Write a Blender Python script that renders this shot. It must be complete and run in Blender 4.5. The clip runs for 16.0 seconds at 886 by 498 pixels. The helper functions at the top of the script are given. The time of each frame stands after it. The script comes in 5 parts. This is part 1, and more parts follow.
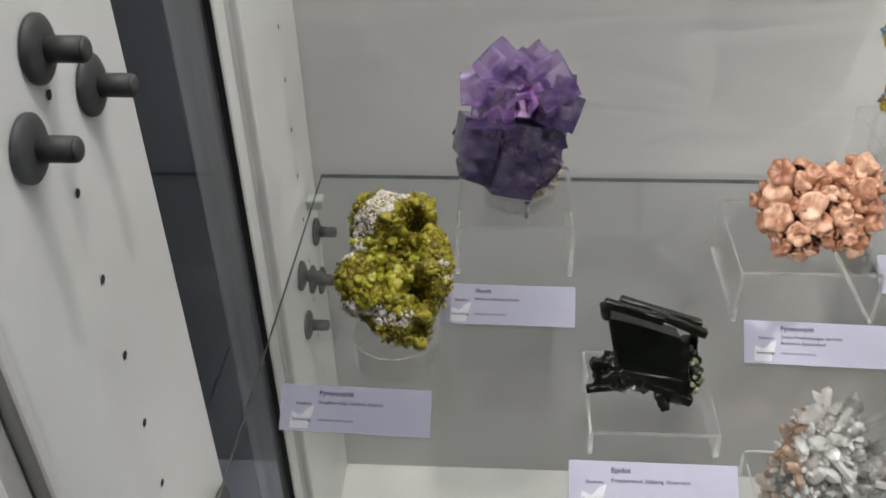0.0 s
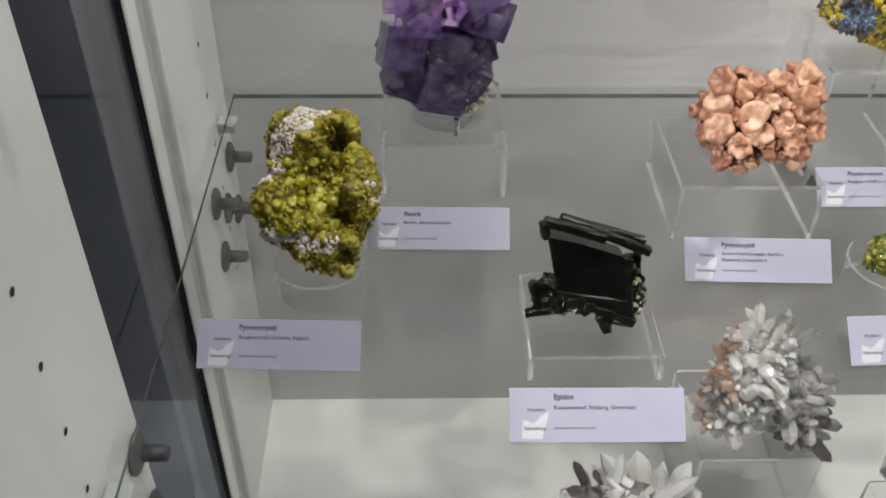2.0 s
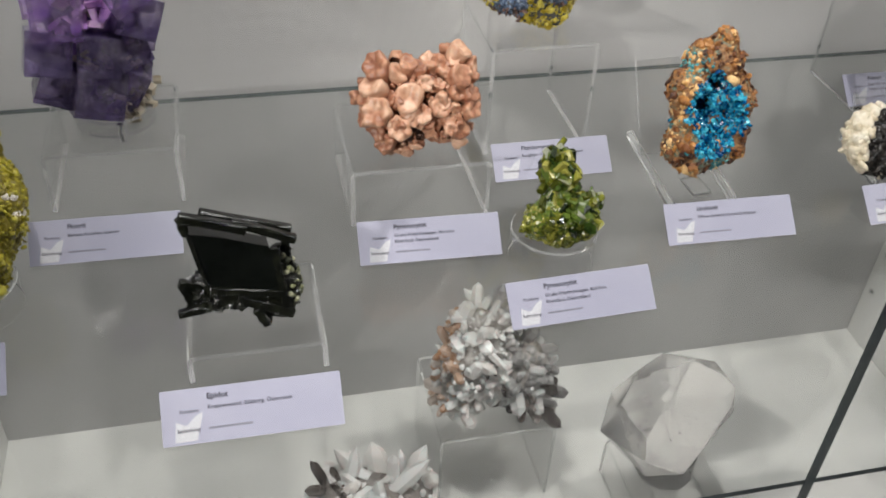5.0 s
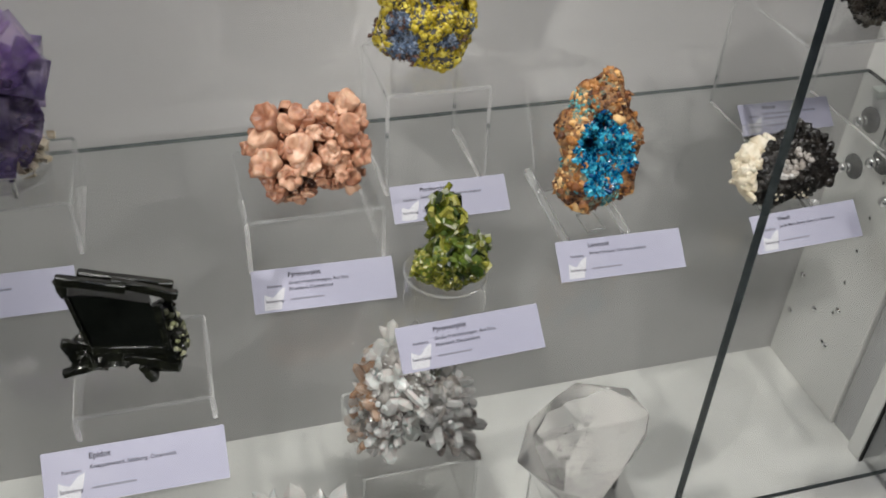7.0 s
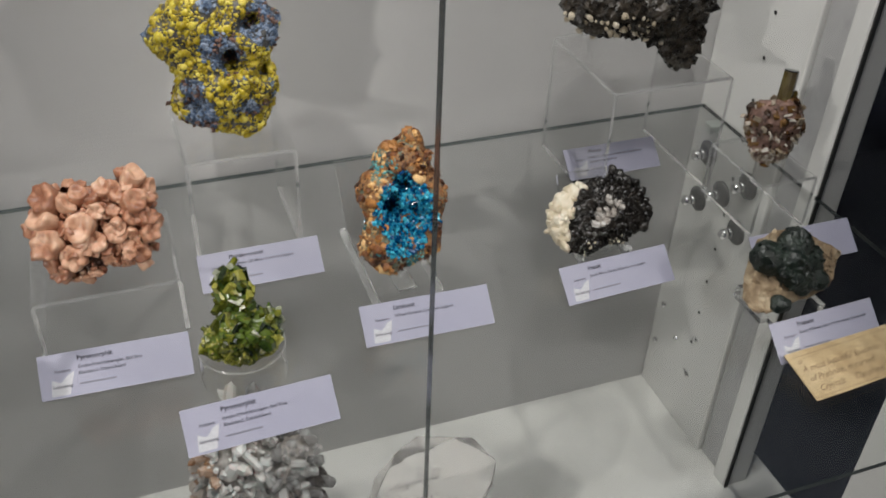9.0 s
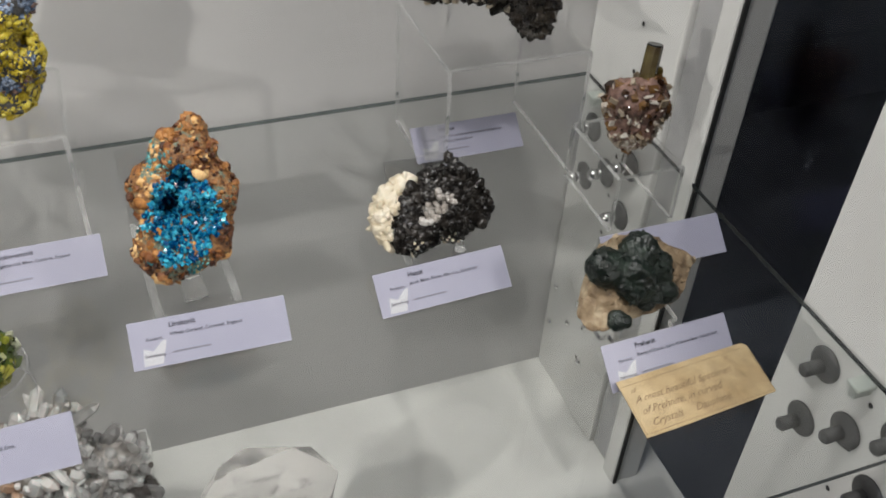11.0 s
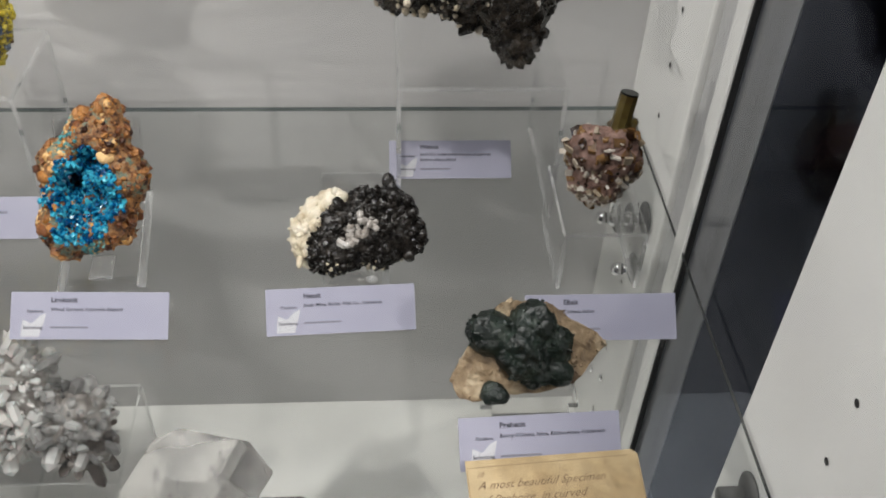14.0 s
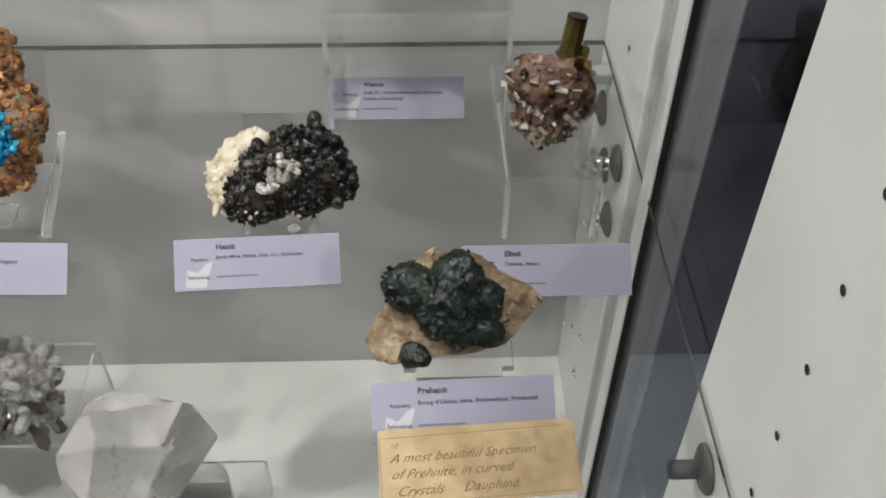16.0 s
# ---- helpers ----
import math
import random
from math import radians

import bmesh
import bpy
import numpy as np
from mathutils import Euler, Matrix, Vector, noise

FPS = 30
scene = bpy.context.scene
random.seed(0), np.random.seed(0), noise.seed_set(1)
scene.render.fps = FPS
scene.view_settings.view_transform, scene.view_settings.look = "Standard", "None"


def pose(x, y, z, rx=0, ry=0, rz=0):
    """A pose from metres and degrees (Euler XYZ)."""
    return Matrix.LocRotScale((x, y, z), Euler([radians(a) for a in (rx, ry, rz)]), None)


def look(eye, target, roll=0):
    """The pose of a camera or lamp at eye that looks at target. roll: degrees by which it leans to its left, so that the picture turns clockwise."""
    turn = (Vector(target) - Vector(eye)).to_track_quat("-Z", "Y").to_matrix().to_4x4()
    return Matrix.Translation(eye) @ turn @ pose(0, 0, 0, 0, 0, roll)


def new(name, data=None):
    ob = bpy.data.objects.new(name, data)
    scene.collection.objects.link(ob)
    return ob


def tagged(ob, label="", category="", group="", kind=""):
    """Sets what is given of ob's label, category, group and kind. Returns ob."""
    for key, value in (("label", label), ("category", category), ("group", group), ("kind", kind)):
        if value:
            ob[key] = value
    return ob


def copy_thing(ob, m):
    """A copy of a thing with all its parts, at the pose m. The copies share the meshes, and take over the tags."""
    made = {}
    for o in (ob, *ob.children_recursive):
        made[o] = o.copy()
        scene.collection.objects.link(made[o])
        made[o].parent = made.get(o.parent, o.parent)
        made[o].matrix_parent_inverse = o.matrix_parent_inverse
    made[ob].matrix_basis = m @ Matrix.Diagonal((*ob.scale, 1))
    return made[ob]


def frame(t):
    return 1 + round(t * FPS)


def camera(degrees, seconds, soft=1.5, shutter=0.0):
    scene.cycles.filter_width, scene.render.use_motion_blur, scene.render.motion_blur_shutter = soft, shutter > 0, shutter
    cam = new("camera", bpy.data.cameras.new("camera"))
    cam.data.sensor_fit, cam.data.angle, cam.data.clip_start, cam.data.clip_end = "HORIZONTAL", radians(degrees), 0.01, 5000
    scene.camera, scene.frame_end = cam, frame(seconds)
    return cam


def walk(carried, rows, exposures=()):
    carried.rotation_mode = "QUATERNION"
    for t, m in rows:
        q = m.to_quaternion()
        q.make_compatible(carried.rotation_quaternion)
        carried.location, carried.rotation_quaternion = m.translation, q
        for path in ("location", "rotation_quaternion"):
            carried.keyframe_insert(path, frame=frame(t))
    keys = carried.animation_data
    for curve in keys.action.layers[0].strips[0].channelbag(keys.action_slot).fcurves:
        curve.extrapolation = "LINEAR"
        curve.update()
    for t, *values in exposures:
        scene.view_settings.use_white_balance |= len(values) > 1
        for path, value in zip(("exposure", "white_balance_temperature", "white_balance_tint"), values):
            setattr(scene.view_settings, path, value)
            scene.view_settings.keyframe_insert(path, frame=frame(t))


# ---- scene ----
cam = camera(50.5, 16.0, soft=1.8)
PATH = [
    (0, (0.154, -0.68, 0.411), (0.029, 0.943, -0.752), -1.5),
    (0.5, (0.133, -0.682, 0.405), (0.137, 0.922, -0.791), 0.6),
    (1, (0.125, -0.673, 0.402), (0.191, 0.881, -0.855), 0.5),
    (1.5, (0.148, -0.657, 0.391), (0.204, 0.889, -0.877), 0.4),
    (2, (0.148, -0.653, 0.383), (0.193, 0.884, -0.896), 0.8),
    (2.5, (0.148, -0.655, 0.38), (0.208, 0.879, -0.902), 0.9),
    (3, (0.164, -0.649, 0.37), (0.259, 0.869, -0.929), 0.6),
    (3.5, (0.194, -0.647, 0.364), (0.346, 0.851, -0.953), 0.1),
    (4, (0.219, -0.653, 0.366), (0.483, 0.843, -0.934), 1.7),
    (6.5, (0.272, -0.677, 0.39), (0.722, 0.849, -0.822), 3.1),
    (7, (0.289, -0.676, 0.395), (0.758, 0.839, -0.823), 2.9),
    (7.5, (0.305, -0.673, 0.397), (0.795, 0.831, -0.827), 2.2),
    (8, (0.326, -0.678, 0.394), (0.837, 0.822, -0.827), 1.8),
    (8.5, (0.352, -0.675, 0.411), (0.906, 0.808, -0.812), 2.2),
    (9, (0.386, -0.681, 0.42), (0.969, 0.82, -0.766), 2.4),
    (11.5, (0.547, -0.614, 0.392), (1.138, 0.782, -0.912), 3.6),
    (12, (0.568, -0.601, 0.379), (1.185, 0.796, -0.912), 2.2),
    (12.5, (0.624, -0.595, 0.38), (1.064, 0.821, -0.962), 1.8),
    (13, (0.672, -0.606, 0.393), (0.993, 0.856, -0.934), 2.5),
    (13.5, (0.7, -0.607, 0.404), (0.876, 0.866, -0.937), 1.8),
    (14, (0.72, -0.617, 0.411), (0.847, 0.859, -0.932), 2.6),
    (14.5, (0.721, -0.595, 0.395), (0.872, 0.863, -0.966), 0.6),
    (15, (0.711, -0.584, 0.381), (0.937, 0.844, -1.002), 0.4),
    (15.5, (0.739, -0.578, 0.372), (0.863, 0.845, -1.028), 1.2),
    (16, (0.78, -0.582, 0.369), (0.833, 0.836, -1.04), 0.6),
]
walk(cam, [(t, look(eye, target, roll)) for t, eye, target, roll in PATH], exposures=((0, 0), (4, 0), (6.5, -0.18), (7, -0.16), (8, -0.20), (8.5, -0.33), (9, -0.38), (11.5, -0.11), (16, -0.10)))

# ---- light ----
world = bpy.data.worlds.new("room_air")
world.use_nodes = True
world.node_tree.nodes["Background"].inputs[0].default_value = (0.55, 0.6, 0.75, 1)
world.node_tree.nodes["Background"].inputs[1].default_value = 0.05
scene.world = world


def lamp(name, kind, eye, target, power, color, **more):
    data = bpy.data.lights.new(name, kind)
    data.energy, data.color = power, color
    for key, value in more.items():
        if key == "size":
            data.shape, data.size = "RECTANGLE", value
        if key == "size_y":
            data.size_y = value
        if key == "radius":
            data.shadow_soft_size = value
        if key == "cone":
            data.spot_size, data.spot_blend = radians(value), 0.85
    ob = new(name, data)
    ob.matrix_world = look(eye, target)
    return ob


# overhead fill added to brighten the base; the showcase has two downlights and a small spot in each front corner
WARM = (1.0, 0.96, 0.90)
lamp("overhead_fill", "AREA", (0.46, -0.22, 1.05), (0.46, -0.2199, 0.0), 6.5, (1.0, 0.98, 0.95), size=0.86, size_y=0.36)
lamp("downlight", "SPOT", (0.20, -0.36, 1.06), (0.22, -0.12, -0.3), 14.0, WARM, radius=0.02, cone=70)
lamp("downlight", "SPOT", (0.68, -0.36, 1.06), (0.66, -0.11, -0.3), 19.0, WARM, radius=0.02, cone=70)
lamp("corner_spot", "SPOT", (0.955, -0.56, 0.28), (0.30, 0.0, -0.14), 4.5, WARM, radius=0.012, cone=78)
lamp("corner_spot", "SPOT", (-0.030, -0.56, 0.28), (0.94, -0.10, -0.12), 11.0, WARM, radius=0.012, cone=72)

# ---- materials ----


def material(name):
    m = bpy.data.materials.new(name)
    m.use_nodes = True
    return m, m.node_tree.nodes, m.node_tree.links, m.node_tree.nodes["Principled BSDF"]


def surface(name, cols, scale=60.0, rough=0.5, bump=0.1, fine=None, metal=0.0, trans=0.0, ior=1.5, island=0.0, sub=0.0, coat=0.0, detail=6.0, wear=0.08):
    """A surface whose colour wanders through cols, with a finer grain over it; island: how far single crystals differ."""
    m, nodes, links, bsdf = material(name)
    coord = nodes.new("ShaderNodeTexCoord")
    n1 = nodes.new("ShaderNodeTexNoise")
    n1.inputs["Scale"].default_value, n1.inputs["Detail"].default_value, n1.inputs["Roughness"].default_value = scale, detail, 0.6
    links.new(coord.outputs["Object"], n1.inputs["Vector"])
    fac = n1.outputs["Fac"]
    if island:
        geo = nodes.new("ShaderNodeNewGeometry")
        add = nodes.new("ShaderNodeMath")
        add.operation = "MULTIPLY_ADD"
        sub_ = nodes.new("ShaderNodeMath")
        sub_.operation = "SUBTRACT"
        links.new(geo.outputs["Random Per Island"], sub_.inputs[0])
        sub_.inputs[1].default_value = 0.5
        links.new(sub_.outputs[0], add.inputs[0])
        add.inputs[1].default_value = island
        links.new(fac, add.inputs[2])
        fac = add.outputs[0]
    ramp = nodes.new("ShaderNodeValToRGB")
    els = ramp.color_ramp.elements
    while len(els) < len(cols):
        els.new(0.5)
    for i, c in enumerate(cols):
        els[i].position = 0.3 + 0.4 * i / max(1, len(cols) - 1)
        els[i].color = (*c, 1)
    links.new(fac, ramp.inputs[0])
    n2 = nodes.new("ShaderNodeTexNoise")
    n2.inputs["Scale"].default_value, n2.inputs["Detail"].default_value = fine or scale * 9, 4
    links.new(coord.outputs["Object"], n2.inputs["Vector"])
    mix = nodes.new("ShaderNodeMix")
    mix.data_type, mix.blend_type = "RGBA", "OVERLAY"
    mix.inputs[0].default_value = min(1.0, wear * 3)
    links.new(ramp.outputs[0], mix.inputs[6])
    links.new(n2.outputs["Fac"], mix.inputs[7])
    links.new(mix.outputs[2], bsdf.inputs["Base Color"])
    rr = nodes.new("ShaderNodeMapRange")
    rr.inputs[3].default_value, rr.inputs[4].default_value = max(0.02, rough - 0.12), min(1, rough + 0.12)
    links.new(n2.outputs["Fac"], rr.inputs[0])
    links.new(rr.outputs[0], bsdf.inputs["Roughness"])
    bsdf.inputs["Metallic"].default_value = metal
    bsdf.inputs["Transmission Weight"].default_value = trans
    bsdf.inputs["IOR"].default_value = ior
    bsdf.inputs["Subsurface Weight"].default_value = sub
    bsdf.inputs["Subsurface Radius"].default_value = (0.004, 0.003, 0.003)
    bsdf.inputs["Coat Weight"].default_value = coat
    if bump:
        b = nodes.new("ShaderNodeBump")
        b.inputs["Strength"].default_value, b.inputs["Distance"].default_value = bump, 0.001
        links.new(n2.outputs["Fac"], b.inputs["Height"])
        links.new(b.outputs[0], bsdf.inputs["Normal"])
    return m


def clear(name, tint, gloss=(1.0, 1.0, 1.0)):
    """Thin clear sheet: light goes straight through, gloss by Fresnel."""
    m, nodes, links, bsdf = material(name)
    nodes.remove(bsdf)
    t = nodes.new("ShaderNodeBsdfTransparent")
    t.inputs[0].default_value = (*tint, 1)
    g = nodes.new("ShaderNodeBsdfGlossy")
    g.inputs["Roughness"].default_value = 0.01
    g.inputs["Color"].default_value = (*gloss, 1)
    f = nodes.new("ShaderNodeLayerWeight")
    f.inputs[0].default_value = 0.5
    p = nodes.new("ShaderNodeMath")
    p.operation = "POWER"
    p.inputs[1].default_value = 5
    links.new(f.outputs["Facing"], p.inputs[0])
    k = nodes.new("ShaderNodeMath")
    k.operation = "MULTIPLY_ADD"
    k.inputs[1].default_value, k.inputs[2].default_value = 0.96, 0.04
    links.new(p.outputs[0], k.inputs[0])
    mix = nodes.new("ShaderNodeMixShader")
    links.new(k.outputs[0], mix.inputs[0])
    links.new(t.outputs[0], mix.inputs[1])
    links.new(g.outputs[0], mix.inputs[2])
    links.new(mix.outputs[0], nodes["Material Output"].inputs[0])
    return m


def fabric(name, col):
    m, nodes, links, bsdf = material(name)
    coord = nodes.new("ShaderNodeTexCoord")
    waves = []
    for axis, k in (("X", 420), ("Z", 380)):
        w = nodes.new("ShaderNodeTexWave")
        w.bands_direction = axis
        w.inputs["Scale"].default_value, w.inputs["Distortion"].default_value, w.inputs["Detail"].default_value = k, 2.5, 3
        w.inputs["Detail Scale"].default_value = 0.6
        links.new(coord.outputs["Object"], w.inputs["Vector"])
        waves.append(w)
    add = nodes.new("ShaderNodeMath")
    links.new(waves[0].outputs["Fac"], add.inputs[0])
    links.new(waves[1].outputs["Fac"], add.inputs[1])
    n = nodes.new("ShaderNodeTexNoise")
    n.inputs["Scale"].default_value, n.inputs["Detail"].default_value = 9, 5
    st = nodes.new("ShaderNodeMapping")
    st.inputs["Scale"].default_value = (1, 1, 14)
    links.new(coord.outputs["Object"], st.inputs[0])
    links.new(st.outputs[0], n.inputs["Vector"])
    ramp = nodes.new("ShaderNodeValToRGB")
    ramp.color_ramp.elements[0].position, ramp.color_ramp.elements[1].position = 0.3, 0.7
    ramp.color_ramp.elements[0].color = (*[c * 0.965 for c in col], 1)
    ramp.color_ramp.elements[1].color = (*[min(1, c * 1.03) for c in col], 1)
    links.new(n.outputs["Fac"], ramp.inputs[0])
    mul = nodes.new("ShaderNodeMix")
    mul.data_type, mul.blend_type = "RGBA", "MULTIPLY"
    mul.inputs[0].default_value = 0.30
    links.new(ramp.outputs[0], mul.inputs[6])
    links.new(add.outputs[0], mul.inputs[7])
    links.new(mul.outputs[2], bsdf.inputs["Base Color"])
    bsdf.inputs["Roughness"].default_value = 0.85
    b = nodes.new("ShaderNodeBump")
    b.inputs["Strength"].default_value, b.inputs["Distance"].default_value = 0.35, 0.0006
    links.new(add.outputs[0], b.inputs["Height"])
    links.new(b.outputs[0], bsdf.inputs["Normal"])
    return m


M_WALL = fabric("grey_fabric", (0.575, 0.57, 0.565))
M_WHITE = surface("white_lacquer", [(0.66, 0.66, 0.64), (0.78, 0.78, 0.76)], 9, 0.38, 0.03, fine=400)
M_FLOOR = surface("white_base_board", [(0.70, 0.70, 0.67), (0.84, 0.84, 0.81)], 12, 0.22, 0.02, fine=300)
# the post channels lie in shade, which is put into this grey
M_GROOVE = surface("shaded_channel", [(0.38, 0.38, 0.38), (0.48, 0.48, 0.48)], 20, 0.45, 0.03)
M_DARK = surface("navy_room_wall", [(0.012, 0.015, 0.036), (0.022, 0.026, 0.055)], 2, 0.7, 0.05)
M_HOLE = surface("hole_shadow_black", [(0.012, 0.012, 0.012), (0.02, 0.02, 0.02)], 60, 0.8, 0.0)
M_GLASS = clear("shelf_glass", (0.978, 0.986, 0.982))
M_PANE = clear("door_glass", (0.97, 0.975, 0.98), (0.50, 0.54, 0.66))
M_GEDGE = surface("glass_edge", [(0.006, 0.009, 0.010), (0.018, 0.024, 0.026)], 30, 0.15, 0.0)
M_SEDGE = surface("polished_shelf_edge", [(0.08, 0.095, 0.095), (0.17, 0.20, 0.195)], 30, 0.15, 0.0)
M_ACRYL = clear("clear_acrylic", (0.985, 0.985, 0.985))
M_AEDGE = surface("acrylic_edge", [(0.90, 0.91, 0.91), (0.97, 0.98, 0.98)], 150, 0.14, 0.05, trans=0.86, ior=1.22)
M_RUBBER = surface("grey_rubber", [(0.035, 0.035, 0.036), (0.06, 0.06, 0.06)], 120, 0.6, 0.08)
M_CHROME = surface("polished_steel", [(0.75, 0.75, 0.76), (0.85, 0.85, 0.85)], 90, 0.16, 0.0, metal=1.0)
M_SILIC = surface("milky_silicone", [(0.55, 0.60, 0.56), (0.68, 0.72, 0.68)], 90, 0.4, 0.05, trans=0.45, ior=1.4)
M_CARD = surface("lilac_white_card", [(0.29, 0.29, 0.375), (0.335, 0.335, 0.415)], 30, 0.5, 0.02, fine=900, wear=0.015)
M_LOGO = surface("white_print", [(0.46, 0.46, 0.49), (0.50, 0.50, 0.53)], 60, 0.5, 0.0)
M_INK = surface("dark_print", [(0.03, 0.03, 0.045), (0.05, 0.05, 0.07)], 90, 0.6, 0.0)
M_FAINT = surface("grey_print", [(0.14, 0.14, 0.18), (0.20, 0.20, 0.24)], 90, 0.6, 0.0)
M_OLD = surface("aged_brown_paper", [(0.24, 0.16, 0.075), (0.40, 0.30, 0.165), (0.48, 0.38, 0.23)], 22, 0.85, 0.15, fine=140, wear=0.12)
M_SEPIA = surface("sepia_ink", [(0.11, 0.065, 0.035), (0.18, 0.11, 0.05)], 90, 0.7, 0.0)

# ---- making meshes ----


def mesh_of(name, verts, faces, smooth=False):
    me = bpy.data.meshes.new(name)
    me.from_pydata([tuple(v) for v in verts], [], [tuple(int(i) for i in f) for f in faces])
    me.update()
    if smooth:
        me.polygons.foreach_set("use_smooth", [True] * len(me.polygons))
    return me


def part(name, shape, mat, parent=None, label="", smooth=False):
    """One mesh object from a bmesh, a mesh or (verts, faces), under its thing."""
    if isinstance(shape, tuple):
        me = mesh_of(name, shape[0], shape[1], smooth)
    elif isinstance(shape, bmesh.types.BMesh):
        me = bpy.data.meshes.new(name)
        shape.to_mesh(me)
        shape.free()
        if smooth:
            me.polygons.foreach_set("use_smooth", [True] * len(me.polygons))
    else:
        me = shape
    for m in mat if isinstance(mat, (list, tuple)) else [mat]:
        me.materials.append(m)
    ob = new(name, me)
    if parent is not None:
        ob.parent = parent
    return tagged(ob, label)


def thing(name, m, label, category, group=""):
    ob = new(name)
    ob.empty_display_size = 0.01
    ob.matrix_world = m
    return tagged(ob, label, category, group)


def box(x0, x1, y0, y1, z0, z1, bevel=0.0, seg=2, bm=None):
    bm = bm or bmesh.new()
    vs = bmesh.ops.create_cube(bm, size=1.0)["verts"]
    for v in vs:
        v.co = Vector((x0 + (v.co.x + 0.5) * (x1 - x0), y0 + (v.co.y + 0.5) * (y1 - y0), z0 + (v.co.z + 0.5) * (z1 - z0)))
    if bevel:
        es = {e for v in vs for e in v.link_edges}
        bmesh.ops.bevel(bm, geom=list(es), offset=bevel, segments=seg, affect="EDGES", profile=0.5)
    return bm


def tube(path, r, seg=14, bm=None):
    """Turned body: path of (height, radius) along z."""
    bm = bm or bmesh.new()
    rings = []
    for h, k in path:
        rings.append([bm.verts.new((k * r * math.cos(6.28318 * i / seg), k * r * math.sin(6.28318 * i / seg), h)) for i in range(seg)])
    for a, b in zip(rings, rings[1:]):
        for i in range(seg):
            bm.faces.new((a[i], a[(i + 1) % seg], b[(i + 1) % seg], b[i]))
    bm.faces.new(list(reversed(rings[0])))
    bm.faces.new(rings[-1])
    return bm


def sheet(pts, t, bm=None):
    """Flat polygon (x, y) of thickness t lying from z = 0 up."""
    bm = bm or bmesh.new()
    lo = [bm.verts.new((x, y, 0)) for x, y in pts]
    hi = [bm.verts.new((x, y, t)) for x, y in pts]
    bm.faces.new(list(reversed(lo)))
    bm.faces.new(hi)
    n = len(pts)
    for i in range(n):
        bm.faces.new((lo[i], lo[(i + 1) % n], hi[(i + 1) % n], hi[i]))
    return bm


def edges_to(bm, axis_dirs, index=1, limit=0.9):
    """Give the faces that look along one of axis_dirs the second material."""
    bm.normal_update()
    for f in bm.faces:
        if any(abs(f.normal.dot(Vector(d))) > limit for d in axis_dirs):
            f.material_index = index


# ---- the showcase ----
XL, XR, YB, YF, ZF = -0.009, 0.918, 0.008, -0.457, -0.372
ZT = 1.08

wall = part("wall_back", box(XL - 0.06, XR + 0.06, YB, YB + 0.02, ZF - 0.03, ZT), M_WALL)
tagged(wall, "grey woven fabric back wall of showcase", "wall", kind="structure")
base = part("floor", box(XL - 0.06, XR + 0.06, YF - 0.05, YB, ZF - 0.03, ZF), M_FLOOR)
tagged(base, "glossy white base board of the showcase", "showcase floor", kind="structure")
lid = part("ceiling", box(XL - 0.06, XR + 0.06, YF - 0.03, YB + 0.02, ZT, ZT + 0.03), M_WHITE)
tagged(lid, "white top panel of the showcase", "ceiling", kind="structure")
plinth = part("plinth", box(XL - 0.05, XR + 0.05, YF - 0.02, YB + 0.02, ZF - 0.9, ZF - 0.03), M_WHITE)
tagged(plinth, "white plinth under the showcase", "plinth", kind="structure")

HOLE_Z = [-0.30 + 0.0415 * i for i in range(0, 25)]


def side_wall(name, x, s):
    """A side of the case: two drilled white posts with a glass pane between. s: +1 where the room lies at greater x."""
    root = thing(name, pose(0, 0, 0), "white drilled metal side wall with a glass pane", "wall")
    root["kind"] = "structure"
    d = 0.03

    def slab(nm, y0, y1, off, mat, label="", bev=0.002):
        xa, xb = x + s * off, x + s * (off + d)
        return part(nm, box(min(xa, xb), max(xa, xb), y0, y1, ZF, ZT, bev), mat, root, label)

    o = 0.0 if s < 0 else 0.018
    back = slab("post", -0.136 + o, YB - 0.0005, 0.0, M_WHITE, "white drilled rear post")
    slab("channel", -0.170 + o, -0.1365 + o, 0.005, M_GROOVE, "recessed channel with shade put into its grey")
    slab("strip", -0.1895 + o, -0.1705 + o, -0.002, M_WHITE, "white edge strip")
    front = slab("post", -0.462, -0.313 if s < 0 else -0.303, 0.0, M_WHITE, "white drilled front post")
    slab("channel", -0.482, -0.4625, 0.006, M_GROOVE, "recessed channel with shade put into its grey")
    slab("strip", -0.505, -0.4825, -0.001, M_WHITE, "white edge strip")
    xa, xb = x + s * 0.004, x + s * 0.010
    bm = box(min(xa, xb), max(xa, xb), -0.3125 if s < 0 else -0.3025, -0.1914 + o, ZF, ZT)
    pane = part("pane", bm, M_PANE, root, "clear side pane")
    pane.visible_shadow = False
    seal = part("seal", box(min(x - s * 0.0005, x + s * 0.0035), max(x - s * 0.0005, x + s * 0.0035), -0.1913 + o, -0.1897 + o, ZF, ZT), M_HOLE, root, "thin black seal")
    for y, owner, rise in ((-0.049 if s < 0 else -0.066, back, -0.0045 if s < 0 else 0.004), (-0.384 if s < 0 else -0.379, front, -0.0175 if s < 0 else -0.011)):
        for z in [h + rise for h in HOLE_Z]:
            bm = bmesh.new()
            bmesh.ops.create_circle(bm, cap_ends=True, radius=0.0021, segments=10, matrix=Matrix.Translation((x - s * 0.0004, y, z)) @ Matrix.Rotation(radians(90), 4, "Y"))
            part("hole", bm, M_HOLE, owner)
    return root


side_wall("wall_left", XL, -1)
side_wall("wall_right", XR, 1)

